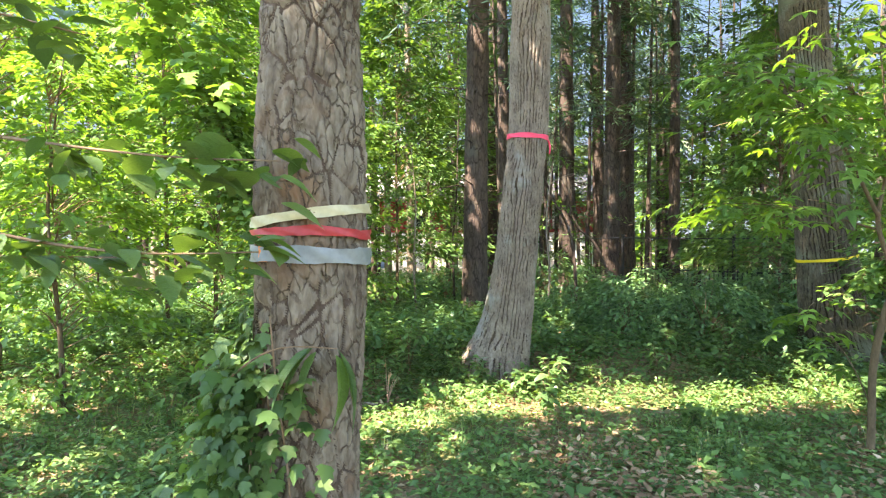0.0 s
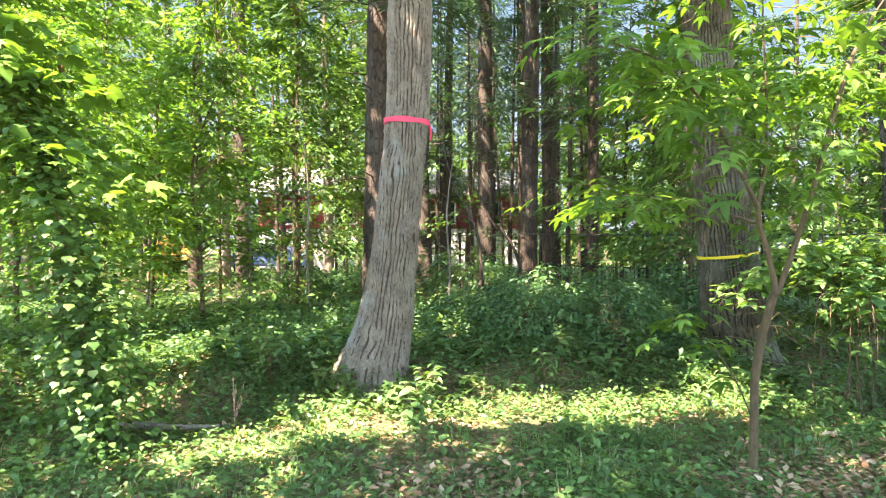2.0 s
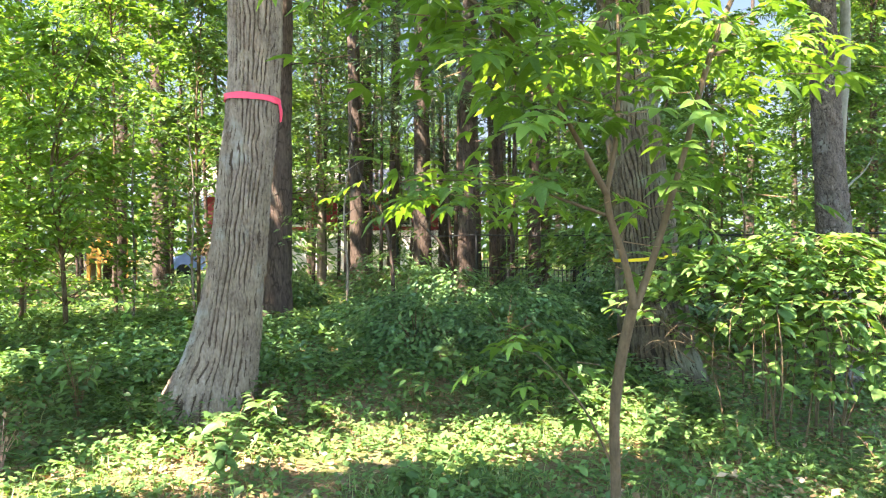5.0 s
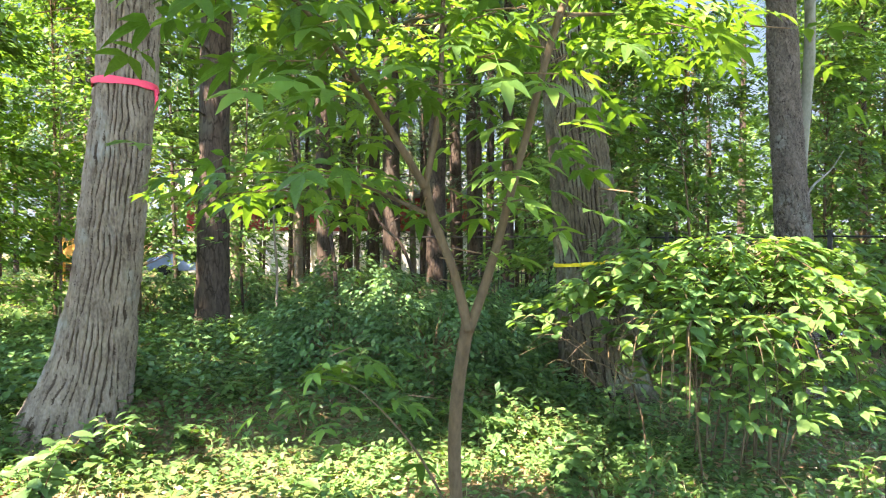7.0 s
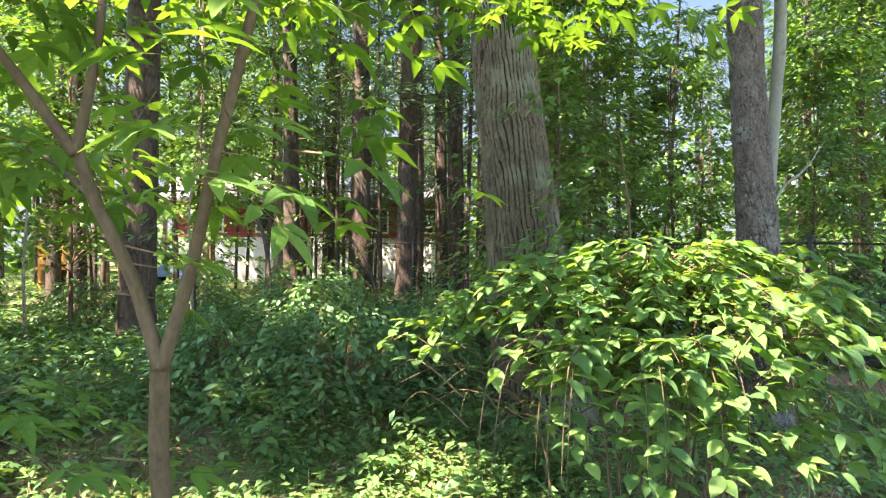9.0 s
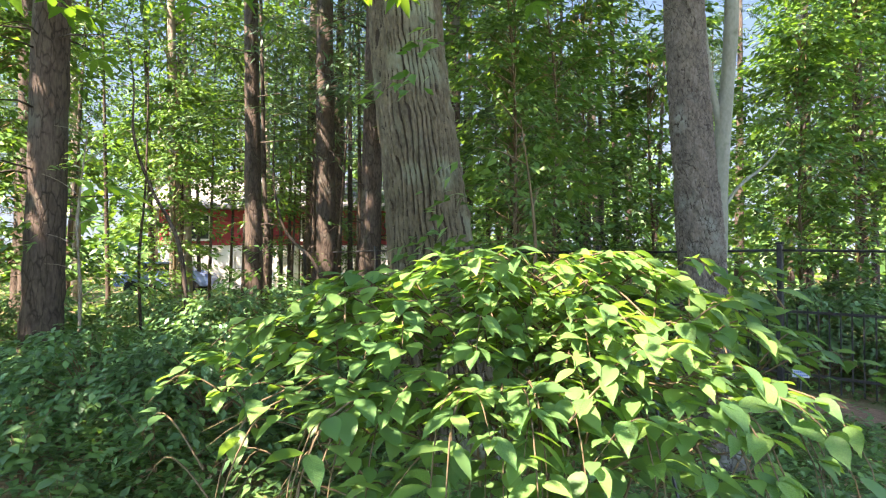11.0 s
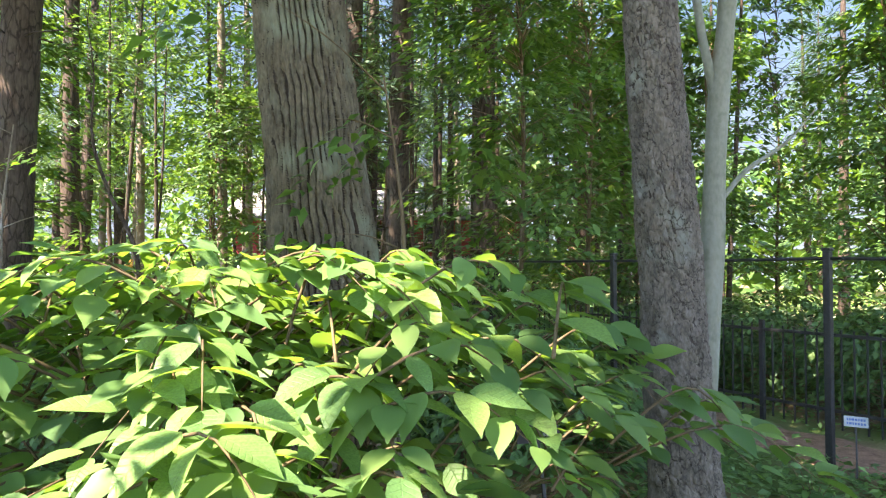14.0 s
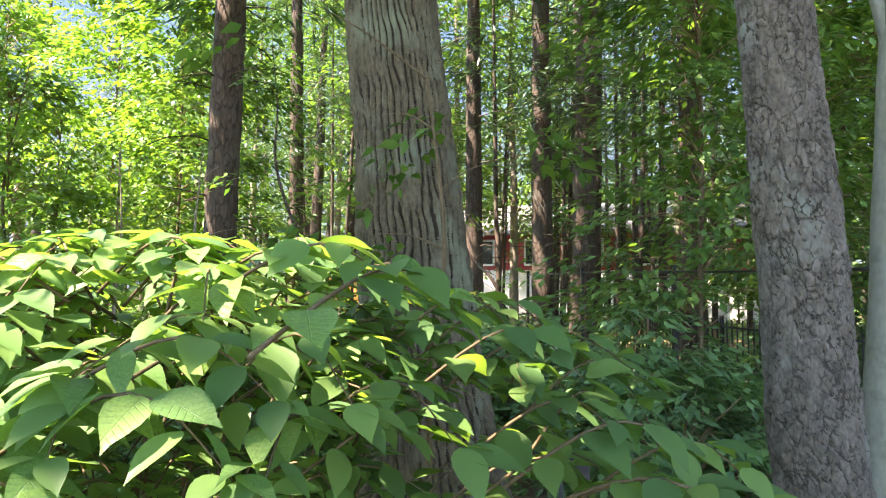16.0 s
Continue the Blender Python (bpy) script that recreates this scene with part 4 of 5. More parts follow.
# grass blades in the lit band and tufts
gp = np.concatenate([scatter(crng, 15000, -5, 6.5, 4.2, 6.9, .7, 1.6, -.15, 2), np.concatenate([crng.normal(0, 1, (260, 2)) * [.16, .12] + c for c in [(2.05, 4.75), (-2.8, 7.2), (-3.4, 7.6), (3.4, 4.9), (1.9, 5.2), (4.6, 4.7), (-2.2, 7.8), (2.6, 5.3)]])])
gn = len(gp)
at = np.concatenate([gp, ground_z(gp[:, 0], gp[:, 1])[:, None]], 1)
v, f = blades(BLADE, at, crng.uniform(0, 6.28, gn), crng.normal(.95, .3, gn), crng.normal(0, .2, gn), crng.uniform(.06, .16, gn))
tagged(part("grass", mesh_of("grass", v, f), GRASS), "sparse fresh green woodland grass", "grass", kind="stuff")


# clumps of taller herbs
def herb_kind(seed, h, n, leaf, template, mat, label):
    rng = np.random.default_rng(seed)
    t = thing("herb_clump", 0, 0, 0, label, "plant", "herbs")
    stems, P, A = [], [], []
    for k in range(n):
        a, lean, hh = rng.uniform(0, 6.28), rng.uniform(.05, .5), h * rng.uniform(.6, 1)
        e = np.array([math.cos(a) * lean * hh, math.sin(a) * lean * hh, hh])
        stems.append(tube([(0, 0, -.03, .004), (e[0] * .35, e[1] * .35, hh * .55, .003), (*e, .0015)], 4, 5))
        for u in np.linspace(.3, 1, 7):
            P.append(e * [u ** 1.5, u ** 1.5, u])
            A.append(rng.uniform(0, 6.28))
    tagged(part("stem", mesh_of("stem", *join(stems)), TWIG, t), kind="stuff")
    P, A = np.array(P), np.array(A)
    m = len(P)
    v, f = blades(template, P, A, rng.normal(-.1, .25, m), rng.normal(0, .3, m), rng.uniform(.7, 1.2, m) * leaf)
    tagged(part("leaves", mesh_of("leaves", v, f), mat, t), kind="stuff")
    return t


herbs = [herb_kind(51, .42, 9, .12, OVATE, LEAF_COVER, "fresh green leafy herb clump on the forest floor"), herb_kind(52, .3, 7, .1, PALMATE, LEAF_COVER, "small maple seedlings on the forest floor"), herb_kind(53, .55, 10, .14, LONG, LEAF_COVER, "tall long-leaved green herb clump")]
HERB_AT = [(.35, 6.3), (.75, 6.15), (1.05, 6.3), (.1, 6.45), (1.4, 6.5), (2.2, 6.6), (2.9, 6.7), (3.6, 6.5), (-.4, 6.7), (4.05, 6.0), (3.85, 5.7), (4.3, 5.5), (-1.7, 6.8), (-2.6, 6.2), (-2.3, 5.2), (-3.4, 5.6), (1.6, 7.0), (5.4, 5.2), (2.5, 7.1), (-1.1, 7.4), (6.1, 5.0), (6.4, 5.9), (7.3, 7.0), (7.7, 7.6), (8.0, 8.5), (-3.9, 7.0), (3.2, 7.2), (0.9, 5.6), (2.0, 5.2), (4.9, 4.9)]
for k, (x, y) in enumerate(HERB_AT):
    copy_thing(herbs[k % 3], pose(x, y, gz(x, y), 0, 0, prng.uniform(0, 360)) @ Matrix.Scale(prng.uniform(.75, 1.1), 4))
for k, p in enumerate(herbs):
    p.matrix_world = pose((-4.8, 4.6, -5.2)[k], (6.4, 6.6, 8.2)[k], 0)

# ---- near bush with broad leaves ----
bush = thing("broad_leaved_bush", 5.1, 6.0, gz(5.1, 6.0), "large sunlit green bush with pointed broad leaves on arching twigs", "bush")
brng = np.random.default_rng(61)
BUSH_LEAVES = leaf_meshes("leaf", FINE, LEAF_BUSH_ONE, brng, 6, .04)
arms, spots = [], []
for k in range(330):
    a = brng.uniform(0, 6.28) if k % 3 else brng.uniform(-.2, 1.7)
    u = math.sqrt(brng.uniform(.04, 1))
    ca, sa = math.cos(a), math.sin(a)
    rx = (1.72 if sa > -.1 else 1.2) if ca > 0 else 1.52
    ry = 1.2 if ca > .3 and sa > 0 else .92
    ex, ey = ca * rx * u, sa * ry * u
    top = 1.61 - (.33 if ca > .3 else .5) * u ** 2.4 + min(brng.normal(0, .04), .04) - .2 * max(0, -ey - .4)
    tier = brng.choice([1, 1, .9, .8, .66, .52] if ca > .2 else [1, 1, .95, .88, .8, .62])
    top *= tier
    if k < 16:
        curve = [(ex * .3 + brng.normal(0, .1), ey * .3 + brng.normal(0, .1), -.04, .008), (ex * .45, ey * .45, top * .66, .006), (ex * .75, ey * .75, top, .004), (ex, ey, top - .12 * u, .0015)]
    elif k % 9 == 0:
        # shoots that hang down at the front
        ex, ey = brng.uniform(-1.1, 1.1), -brng.uniform(.6, .95)
        curve = [(ex * .7, ey * .6, 1.15, .004), (ex * .9, ey * .85, 1.12, .0035), (ex, ey * 1.02, .92, .0025), (ex * 1.03, ey * 1.06, .62, .0012)]
    else:
        # short leafy shoots that make up the dome
        tw, ln = a + brng.normal(0, .5), brng.uniform(.34, .55)
        dx, dy = math.cos(tw) * ln, math.sin(tw) * ln
        curve = [(ex - dx, ey - dy, top - .12, .0045), (ex - dx * .6, ey - dy * .6, top - .01, .0036), (ex - dx * .3, ey - dy * .3, top + .01, .0026), (ex, ey, top - .05 - .05 * u, .0012)]
    arms.append(tube(curve, 5, 10))
    way = math.atan2(ey, ex) + brng.normal(0, .2)
    for j, q in enumerate(np.linspace(.18, .97, 6)):
        w = spine(curve, [q])[0]
        for side in (-1, 1):
            d = way + side * (brng.uniform(.55, .9) if j % 2 else brng.uniform(.9, 1.35))
            spots.append((w[0] + math.cos(d) * .015, w[1] + math.sin(d) * .015, w[2] + .005, d, q))
    spots.append((*curve[-1][:3], way, 1))
tagged(part("twig", mesh_of("twig", *join(arms)), BARK_YOUNG, bush), kind="stuff")
spots = np.array([q for q in spots if q[2] > ((.36 if q[1] < .1 and q[0] < .9 else .9) if q[0] > .5 else .48 if q[0] > -.7 else .95) + .2 * brng.uniform()])
near = np.argsort(-(spots[:, 2] * .6 - spots[:, 1] * .8 + .25 * spots[:, 0] + brng.normal(0, .35, len(spots))))
for i in near[:300]:
    x, y, z, a, q = spots[i]
    leaf_object(BUSH_LEAVES[int(brng.integers(6))], bush, rot_to(a, brng.normal(-.17, .22), brng.normal(0, .22), (x, y, z), brng.uniform(.085, .15) * (1.1 - .25 * q)))
rest = spots[near[300:]]
rn = len(rest)
v, f = blades(FINE, rest[:, :3], rest[:, 3], brng.normal(-.17, .24, rn), brng.normal(0, .22, rn), brng.uniform(.085, .145, rn) * (1.1 - .25 * rest[:, 4]))
tagged(part("inner_leaves", mesh_of("inner_leaves", v, f), LEAF_BUSH, bush), kind="stuff")

# ---- forked young maple ----
maple = thing("forked_maple_sapling", 3.02, 4.45, gz(3.02, 4.45), "forked young maple with brown stem and spreading compound leaves", "tree")
MAPLE_STEMS = {
    "trunk": [(0.02, .1, -.08, 0.0334), (.0, .06, .3, 0.0264), (-.03, .0, .65, 0.0242), (-.03, -.08, .95, 0.0233), (0, -.17, 1.25, 0.0238)],
    "left_limb": [(0, -.17, 1.2, 0.0194), (-.06, -.19, 1.42, 0.0158), (-.14, -.22, 1.62, 0.0150), (-.17, -.25, 1.75, 0.0132)],
    "left_fork": [(-.17, -.25, 1.72, 0.0141), (-.32, -.3, 1.95, 0.0123), (-.55, -.4, 2.25, 0.0097), (-.9, -.5, 2.5, 0.0070), (-1.3, -.5, 2.6, 0.0035)],
    "middle_fork": [(-.17, -.25, 1.72, 0.0123), (-.12, -.25, 2.0, 0.0106), (-.1, -.22, 2.4, 0.0088), (-.05, -.1, 2.9, 0.0062), (.1, .1, 3.4, 0.0026)],
    "right_limb": [(0, -.17, 1.2, 0.0185), (.08, -.2, 1.45, 0.0158), (.18, -.25, 1.85, 0.0141), (.34, -.25, 2.4, 0.0132), (.6, -.1, 2.8, 0.0097), (1.0, .2, 3.15, 0.0053)],
    "side_branch": [(.34, -.25, 2.35, 0.0088), (.75, .25, 2.55, 0.0070), (1.1, .7, 2.72, 0.0044), (1.4, 1.0, 2.75, 0.0026)],
    "back_branch": [(-.1, -.22, 2.35, 0.0079), (-.2, .35, 2.5, 0.0062), (.2, .9, 2.7, 0.0044), (.4, 1.2, 2.75, 0.0026)],
    "low_shoot": [(0.0, .05, .35, 0.0053), (-.18, .02, .7, 0.0044), (-.4, .0, .95, 0.0026), (-.55, 0, 1.0, 0.0018)],
    "low_branch": [(-.14, -.22, 1.62, 0.0070), (-.5, .2, 1.8, 0.0053), (-.9, .5, 1.85, 0.0026)],
}
mrng = np.random.default_rng(71)
for nm, pts in MAPLE_STEMS.items():
    part("trunk" if nm == "trunk" else "limb", mesh_of(nm, *tube(pts, 16 if nm == "trunk" else 10, 40, wobble=.004)), BARK_YOUNG, maple)
MAPLE_LEAVES = leaf_meshes("leaf", COMPOUND, LEAF_MAPLE_ONE, mrng, 6, .05)
spots = []
for nm, n, spread in (("left_fork", 160, .42), ("middle_fork", 70, .4), ("right_limb", 130, .5), ("side_branch", 140, .45), ("back_branch", 100, .5), ("low_branch", 70, .3), ("left_limb", 6, .2), ("low_shoot", 24, .2)):
    w = spine(MAPLE_STEMS[nm], mrng.uniform(.3, 1, n))
    for q in w:
        a = mrng.uniform(0, 6.28)
        r = abs(mrng.normal(0, spread))
        spots.append((q[0] + math.cos(a) * r, q[1] + math.sin(a) * r, q[2] + mrng.normal(-.02, .07), a))
mrng.shuffle(spots)
twigs = []
for x, y, z, a in spots[:290]:
    leaf_object(MAPLE_LEAVES[int(mrng.integers(6))], maple, rot_to(a, mrng.normal(-.25, .22), mrng.normal(0, .22), (x, y, z), mrng.uniform(.17, .27)))
for x, y, z, a in spots[::3]:
    twigs.append(tube([(x, y, z, .002), (x - math.cos(a) * .12, y - math.sin(a) * .12, z + .02, .003)], 4, 3))
tagged(part("leaf_stalk", mesh_of("leaf_stalk", *join(twigs)), TWIG, maple), kind="stuff")
more = np.array(spots[290:])
v, f = blades(COMPOUND, more[:, :3], more[:, 3], mrng.normal(-.25, .22, len(more)), mrng.normal(0, .22, len(more)), mrng.uniform(.16, .26, len(more)))
tagged(part("outer_leaves", mesh_of("outer_leaves", v, f), LEAF_SUNNY, maple), kind="stuff")


# ---- vine-draped sapling ----
sap = thing("vine_draped_sapling", -1.42, 5.35, gz(-1.42, 5.35), "thin leaning sapling draped with climbing green vine", "tree")
SAP = [(0.1, 0, -.08, .022), (.02, 0, .5, .02), (-.06, 0, 1.1, .018), (-.22, 0, 1.8, .016), (-.45, .05, 2.4, .013), (-.7, .1, 2.9, .009), (-1.0, .15, 3.4, .004)]
part("trunk", mesh_of("trunk", *tube(SAP, 10, 50, wobble=.006)), BARK_YOUNG, sap)
srng = np.random.default_rng(81)
w = spine(SAP, srng.uniform(.02, .75, 4200))
a = srng.uniform(0, 6.28, 4200)
r = np.abs(srng.normal(0, .23, 4200)) + .02
at = np.stack([w[:, 0] + np.cos(a) * r, w[:, 1] + np.sin(a) * r, w[:, 2] + srng.normal(0, .05, 4200)], 1)
v, f = blades(IVY, at, a, srng.normal(-.6, .35, 4200), srng.normal(0, .3, 4200), srng.uniform(.035, .07, 4200))
tagged(part("vine_leaves", mesh_of("vine_leaves", v, f), LEAF_WOOD, sap), kind="stuff")
n = 26
c = spine(SAP, srng.uniform(.55, 1, n))[:, :3] + srng.normal(0, .12, (n, 3))
v, f = sprays(srng, c, srng.uniform(0, 6.28, n), srng.uniform(.1, .4, n), np.full(n, .7), 26, .11, PALMATE, flat=.08)
tagged(part("crown", mesh_of("crown", v, f), LEAF_SUNNY, sap), kind="stuff")

# ---- climber and sprig on the near trunk ----
climber = thing("trunk_climber", -0.378, 1.77, gz(-.378, 1.77), "broad-leaved green climber hugging the lower trunk", "vine")
vrng = np.random.default_rng(91)
IVY_LEAVES = leaf_meshes("leaf", PALMATE, LEAF_VINE_ONE, vrng, 5, .05)
for k in range(5):
    a0 = 3.4 + k * .28
    part("stem", mesh_of("stem", *tube([(math.cos(a0 + .15 * math.sin(z * 5 + k)) * (.2 if z > .3 else .25), math.sin(a0 + .15 * math.sin(z * 5 + k)) * (.2 if z > .3 else .25), z, .005 - .002 * z) for z in np.linspace(-.03, .85 + .12 * k, 8)], 5, 24)), TWIG, climber)
for k in range(290):
    z = 1.36 - .6 * vrng.uniform(0, 1) ** .7
    a = vrng.normal(3.55, .5 * (1.5 - z * .7))
    r = .165 + abs(vrng.normal(0, .02 if k % 4 else .09)) * (1.9 - z)
    leaf_object(IVY_LEAVES[int(vrng.integers(5))], climber, rot_to(a + vrng.normal(0, .4), vrng.normal(-.85, .3), vrng.normal(0, .35), (math.cos(a) * r, math.sin(a) * r, z), vrng.uniform(.03, .052)))

n = 1500
z = vrng.uniform(.5, 1.22, n)
a = vrng.normal(3.4, .6, n)
r = .175 + np.abs(vrng.normal(0, .15, n)) * (1.45 - z)
v, f = blades(PALMATE, np.stack([np.cos(a) * r, np.sin(a) * r, z], 1), a + vrng.normal(0, .5, n), vrng.normal(-.7, .35, n), vrng.normal(0, .35, n), vrng.uniform(.03, .052, n))
tagged(part("lower_leaves", mesh_of("lower_leaves", v, f), LEAF_WOOD, climber), kind="stuff")

branch = thing("overhanging_branch", -1.6, 1.75, 0, "thin leafy branch with broad green leaves before the trunk", "branch")
LONG_LEAVES = leaf_meshes("leaf", FINE_LONG, LEAF_VINE_ONE, vrng, 5, .04)
WIDE_LEAVES = leaf_meshes("leaf", FINE, LEAF_VINE_ONE, vrng, 5, .04)
BR = [[(-1.2, .1, 2.1, .012), (-.4, .0, 1.95, .009), (.3, -.12, 1.82, .006), (.85, -.2, 1.74, .003), (1.2, -.22, 1.72, .002)],
      [(-1.2, .1, 2.0, .01), (-.3, 0, 1.72, .007), (.4, -.15, 1.56, .005), (.8, -.2, 1.5, .003), (1.15, -.24, 1.5, .002)],
      [(-1.2, .2, 2.2, .012), (-.5, .1, 2.25, .008), (.1, .05, 2.22, .005), (.6, .0, 2.1, .002)],
      [(-1.2, .3, 1.5, .008), (-.4, .1, 1.42, .005), (.15, -.05, 1.42, .002)]]
for b in BR:
    part("twig", mesh_of("twig", *tube(b, 7, 24)), TWIG, branch)
    for q in spine(b, vrng.uniform(.5, 1, 46)):
        a = vrng.choice([-.9, .9, 0, 2.4]) + vrng.normal(0, .35)
        leaf_object(WIDE_LEAVES[int(vrng.integers(5))], branch, rot_to(a, vrng.normal(-.25, .2), vrng.normal(0, .3), (q[0] + vrng.normal(0, .05), q[1] + vrng.normal(0, .05), q[2] + vrng.normal(-.02, .04)), vrng.uniform(.07, .135)))
# drooping long leaves in front of the bark
for x, y, z, a, p, s in ((1.27, -.2, 1.265, 3.4, -.62, .17), (1.27, -.21, 1.26, 3.3, -.8, .16), (1.28, -.2, 1.255, 3.7, -.95, .13), (1.33, -.2, 1.26, -.25, -1.05, .2), (1.33, -.21, 1.25, -.5, -1.2, .18)):
    leaf_object(LONG_LEAVES[int(vrng.integers(5))], branch, rot_to(a, p, .2, (x, y, z), s))
part("twig", mesh_of("twig", *tube([(.95, -.05, 1.1, .004), (1.1, -.17, 1.22, .003), (1.2, -.2, 1.265, .002), (1.33, -.2, 1.262, .0015)], 6, 12)), TWIG, branch)
part("twig", mesh_of("twig", *tube([(-.1, -.1, 1.5, .004), (.4, -.13, 1.49, .003), (.85, -.15, 1.485, .002)], 6, 12)), TWIG, branch)
for k in range(12):
    x = .35 + .05 * k
    leaf_object(LONG_LEAVES[int(vrng.integers(5))], branch, rot_to((.5 if k % 2 else -.5) + vrng.normal(0, .12), vrng.normal(-.04, .06), vrng.normal(0, .12), (x, -.14, 1.487), vrng.uniform(.13, .19)))


# ---- tapes round the trunks ----
def tape(tree, name, label, x, y, r, z, width, mat, tilt=0.0, turn=0.0, rx=1.0, sag=0.0, seed=0):
    """Band of tape round a trunk of radius r, tilted, with creased edges and thickness."""
    rng = np.random.default_rng(seed)
    n, rows = 72, 5
    th = np.linspace(0, 2 * math.pi, n, endpoint=False)
    vs = []
    wob = np.cumsum(rng.normal(0, 1, n)) * .0009
    wob -= np.linspace(0, 1, n) * wob[-1]
    for side in (0, 1):
        for k in range(rows):
            o = (k / (rows - 1) - .5) * width
            rr = r + .004 + .003 * side + .003 * np.sin(th * 9 + k * 1.3 + seed) + .002 * np.sin(th * 23 + k * 2.1)
            zz = z + o * (1 + .12 * np.sin(th * 5 + seed)) + tilt * np.cos(th - turn) * r + wob - sag * np.sin(th * 2 + seed)
            vs.append(np.stack([np.cos(th) * rr, np.sin(th) * rr, zz], 1))
    v = np.concatenate(vs)
    f = []
    for s in (0, 1):
        for k in range(rows - 1):
            for j in range(n):
                a, b = (s * rows + k) * n + j, (s * rows + k) * n + (j + 1) % n
                f.append((a, b, b + n, a + n) if s else (a, a + n, b + n, b))
    t = thing(name, x, y, 0, label, "tape")
    part("band", mesh_of("band", v, np.array(f)), mat, t)
    return t


tape(front_tree, "cream_tape", "faded cream plastic tape tied round the trunk", -.378, 1.77, .157, 1.597, .026, RIBBON_CREAM, tilt=.14, turn=.2, seed=1)
red = tape(front_tree, "red_tape", "crumpled red and orange flagging tape round the trunk", -.378, 1.77, .157, 1.548, .024, RIBBON_RED, tilt=.02, seed=2, sag=.006)
tape(front_tree, "grey_tape", "wide translucent pale grey plastic tape round the trunk", -.378, 1.77, .157, 1.49, .042, RIBBON_GREY, tilt=.03, turn=2.5, seed=3)
bm = box(.028, .004, .075, (-.1, -.118, 1.51), .001, None)
part("loose_end", bm, RIBBON_ORANGE, red, "orange loose tape end")
pink = tape(pink_tree, "pink_tape", "bright pink flagging tape tied round the trunk", .76 + .125, 6.92, .219, 2.68, .05, RIBBON_PINK, tilt=-.06, turn=0, seed=4)
part("loose_end", mesh_of("loose_end", *tube([(.218, -.03, 2.66, .012), (.235, -.05, 2.58, .014), (.23, -.05, 2.5, .008)], 5, 8)), RIBBON_PINK, pink)
tape(oak, "yellow_tape", "yellow plastic tape tied round the oak trunk", 4.93, 8.25, .352, 1.345, .035, RIBBON_YELLOW, tilt=.12, turn=.1, seed=5)

# ---- fences ----
FX, FY, DX, DY = 8.67, 9.55, -.562, .827
wire = thing("wire_fence", FX, FY, 0, "black metal fence with tall posts and a top rail", "fence")
for k, s in enumerate((-4.6, -2.3, 0, 2.3, 4.64, 7.6, 10.6)):
    base = gz(FX + DX * s, FY + DY * s)
    part("post", box(.055, .055, 1.84, (DX * s, DY * s, base - .06 + .92), .006, Matrix.Rotation(math.atan2(DY, DX), 4, "Z")), BLACK_METAL, wire)
    part("post_cap", box(.07, .07, .025, (DX * s, DY * s, base + 1.792), .006, Matrix.Rotation(math.atan2(DY, DX), 4, "Z")), BLACK_METAL, wire)
    if k < 6:
        s2 = (-2.3, 0, 2.3, 4.64, 7.6, 10.6)[k]
        b2 = gz(FX + DX * s2, FY + DY * s2)
        part("top_rail", mesh_of("top_rail", *tube([(DX * s, DY * s, base + 1.72, .014), (DX * (s + s2) / 2, DY * (s + s2) / 2, (base + b2) / 2 + 1.71, .014), (DX * s2, DY * s2, b2 + 1.72, .014)], 8, 8)), BLACK_METAL, wire)
pick = thing("picket_fence", FX + .827 * 1.45, FY + .562 * 1.45, 0, "low black metal picket fence in front of dark shrubs", "fence")
turn = Matrix.Rotation(math.atan2(DY, DX), 4, "Z")
pb = box(.016, .016, 1.0, (0, 0, .5), .002, turn)
pme = bpy.data.meshes.new("picket")
pb.to_mesh(pme)
pb.free()
pme.materials.append(BLACK_METAL)
s = -5.0
k = 0
while s < 9.5:
    base = gz(FX + .827 * 1.45 + DX * s, FY + .562 * 1.45 + DY * s)
    if k % 18 == 0:
        part("post", box(.05, .05, 1.16, (DX * s, DY * s, base + .52), .005, turn), BLACK_METAL, pick)
    else:
        ob = new("picket", pme)
        ob.parent = pick
        ob.matrix_local = pose(DX * s, DY * s, base + .06)
    s += .12
    k += 1
for zz in (.16, .92):
    part("rail", box(14.5, .03, .032, (DX * 2.25, DY * 2.25, zz - .05), .003, turn), BLACK_METAL, pick)


# ---- small signs, stump ----
def text_bars(parent, width, height, rows, mat, depth=.003, seed=0):
    rng = np.random.default_rng(seed)
    for r in range(rows):
        z, x = height * (.5 - (r + .5) / rows), -width * .42
        while x < width * .36:
            w = width * rng.uniform(.06, .14)
            part("print_bar", box(w, depth, height / rows * .55, (x + w / 2, -.006, z), 0, None), mat, parent)
            x += w + width * .035


sign = thing("plant_sign", 8.8, 9.42, .32, "small white and blue sign on a thin stake", "sign")
sign.matrix_world = pose(8.79, 9.41, .3, -12, 0, -28)
part("panel", box(.16, .006, .08, (0, 0, .05), .002), SIGN_WHITE, sign)
part("stake", box(.012, .012, .42, (0, .01, -.16), .002), BLACK_METAL, sign)
text_bars(sign, .145, .062, 2, SIGN_BLUE, seed=3)
for o in sign.children:
    if o.name.startswith("print_bar"):
        o.location.z += .05
plaque = thing("tree_plaque", 6.05, 7.12, .78, "small dark plaque with pale lettering on a stake", "sign")
plaque.matrix_world = pose(6.12, 6.95, .84, -20, 0, 18)
part("panel", box(.19, .008, .085, (0, 0, 0), .002), SIGN_DARK, plaque)
part("stake", box(.014, .014, .85, (0, .012, -.4), .002), BLACK_METAL, plaque)
text_bars(plaque, .12, .045, 2, RIBBON_GREY, seed=8)

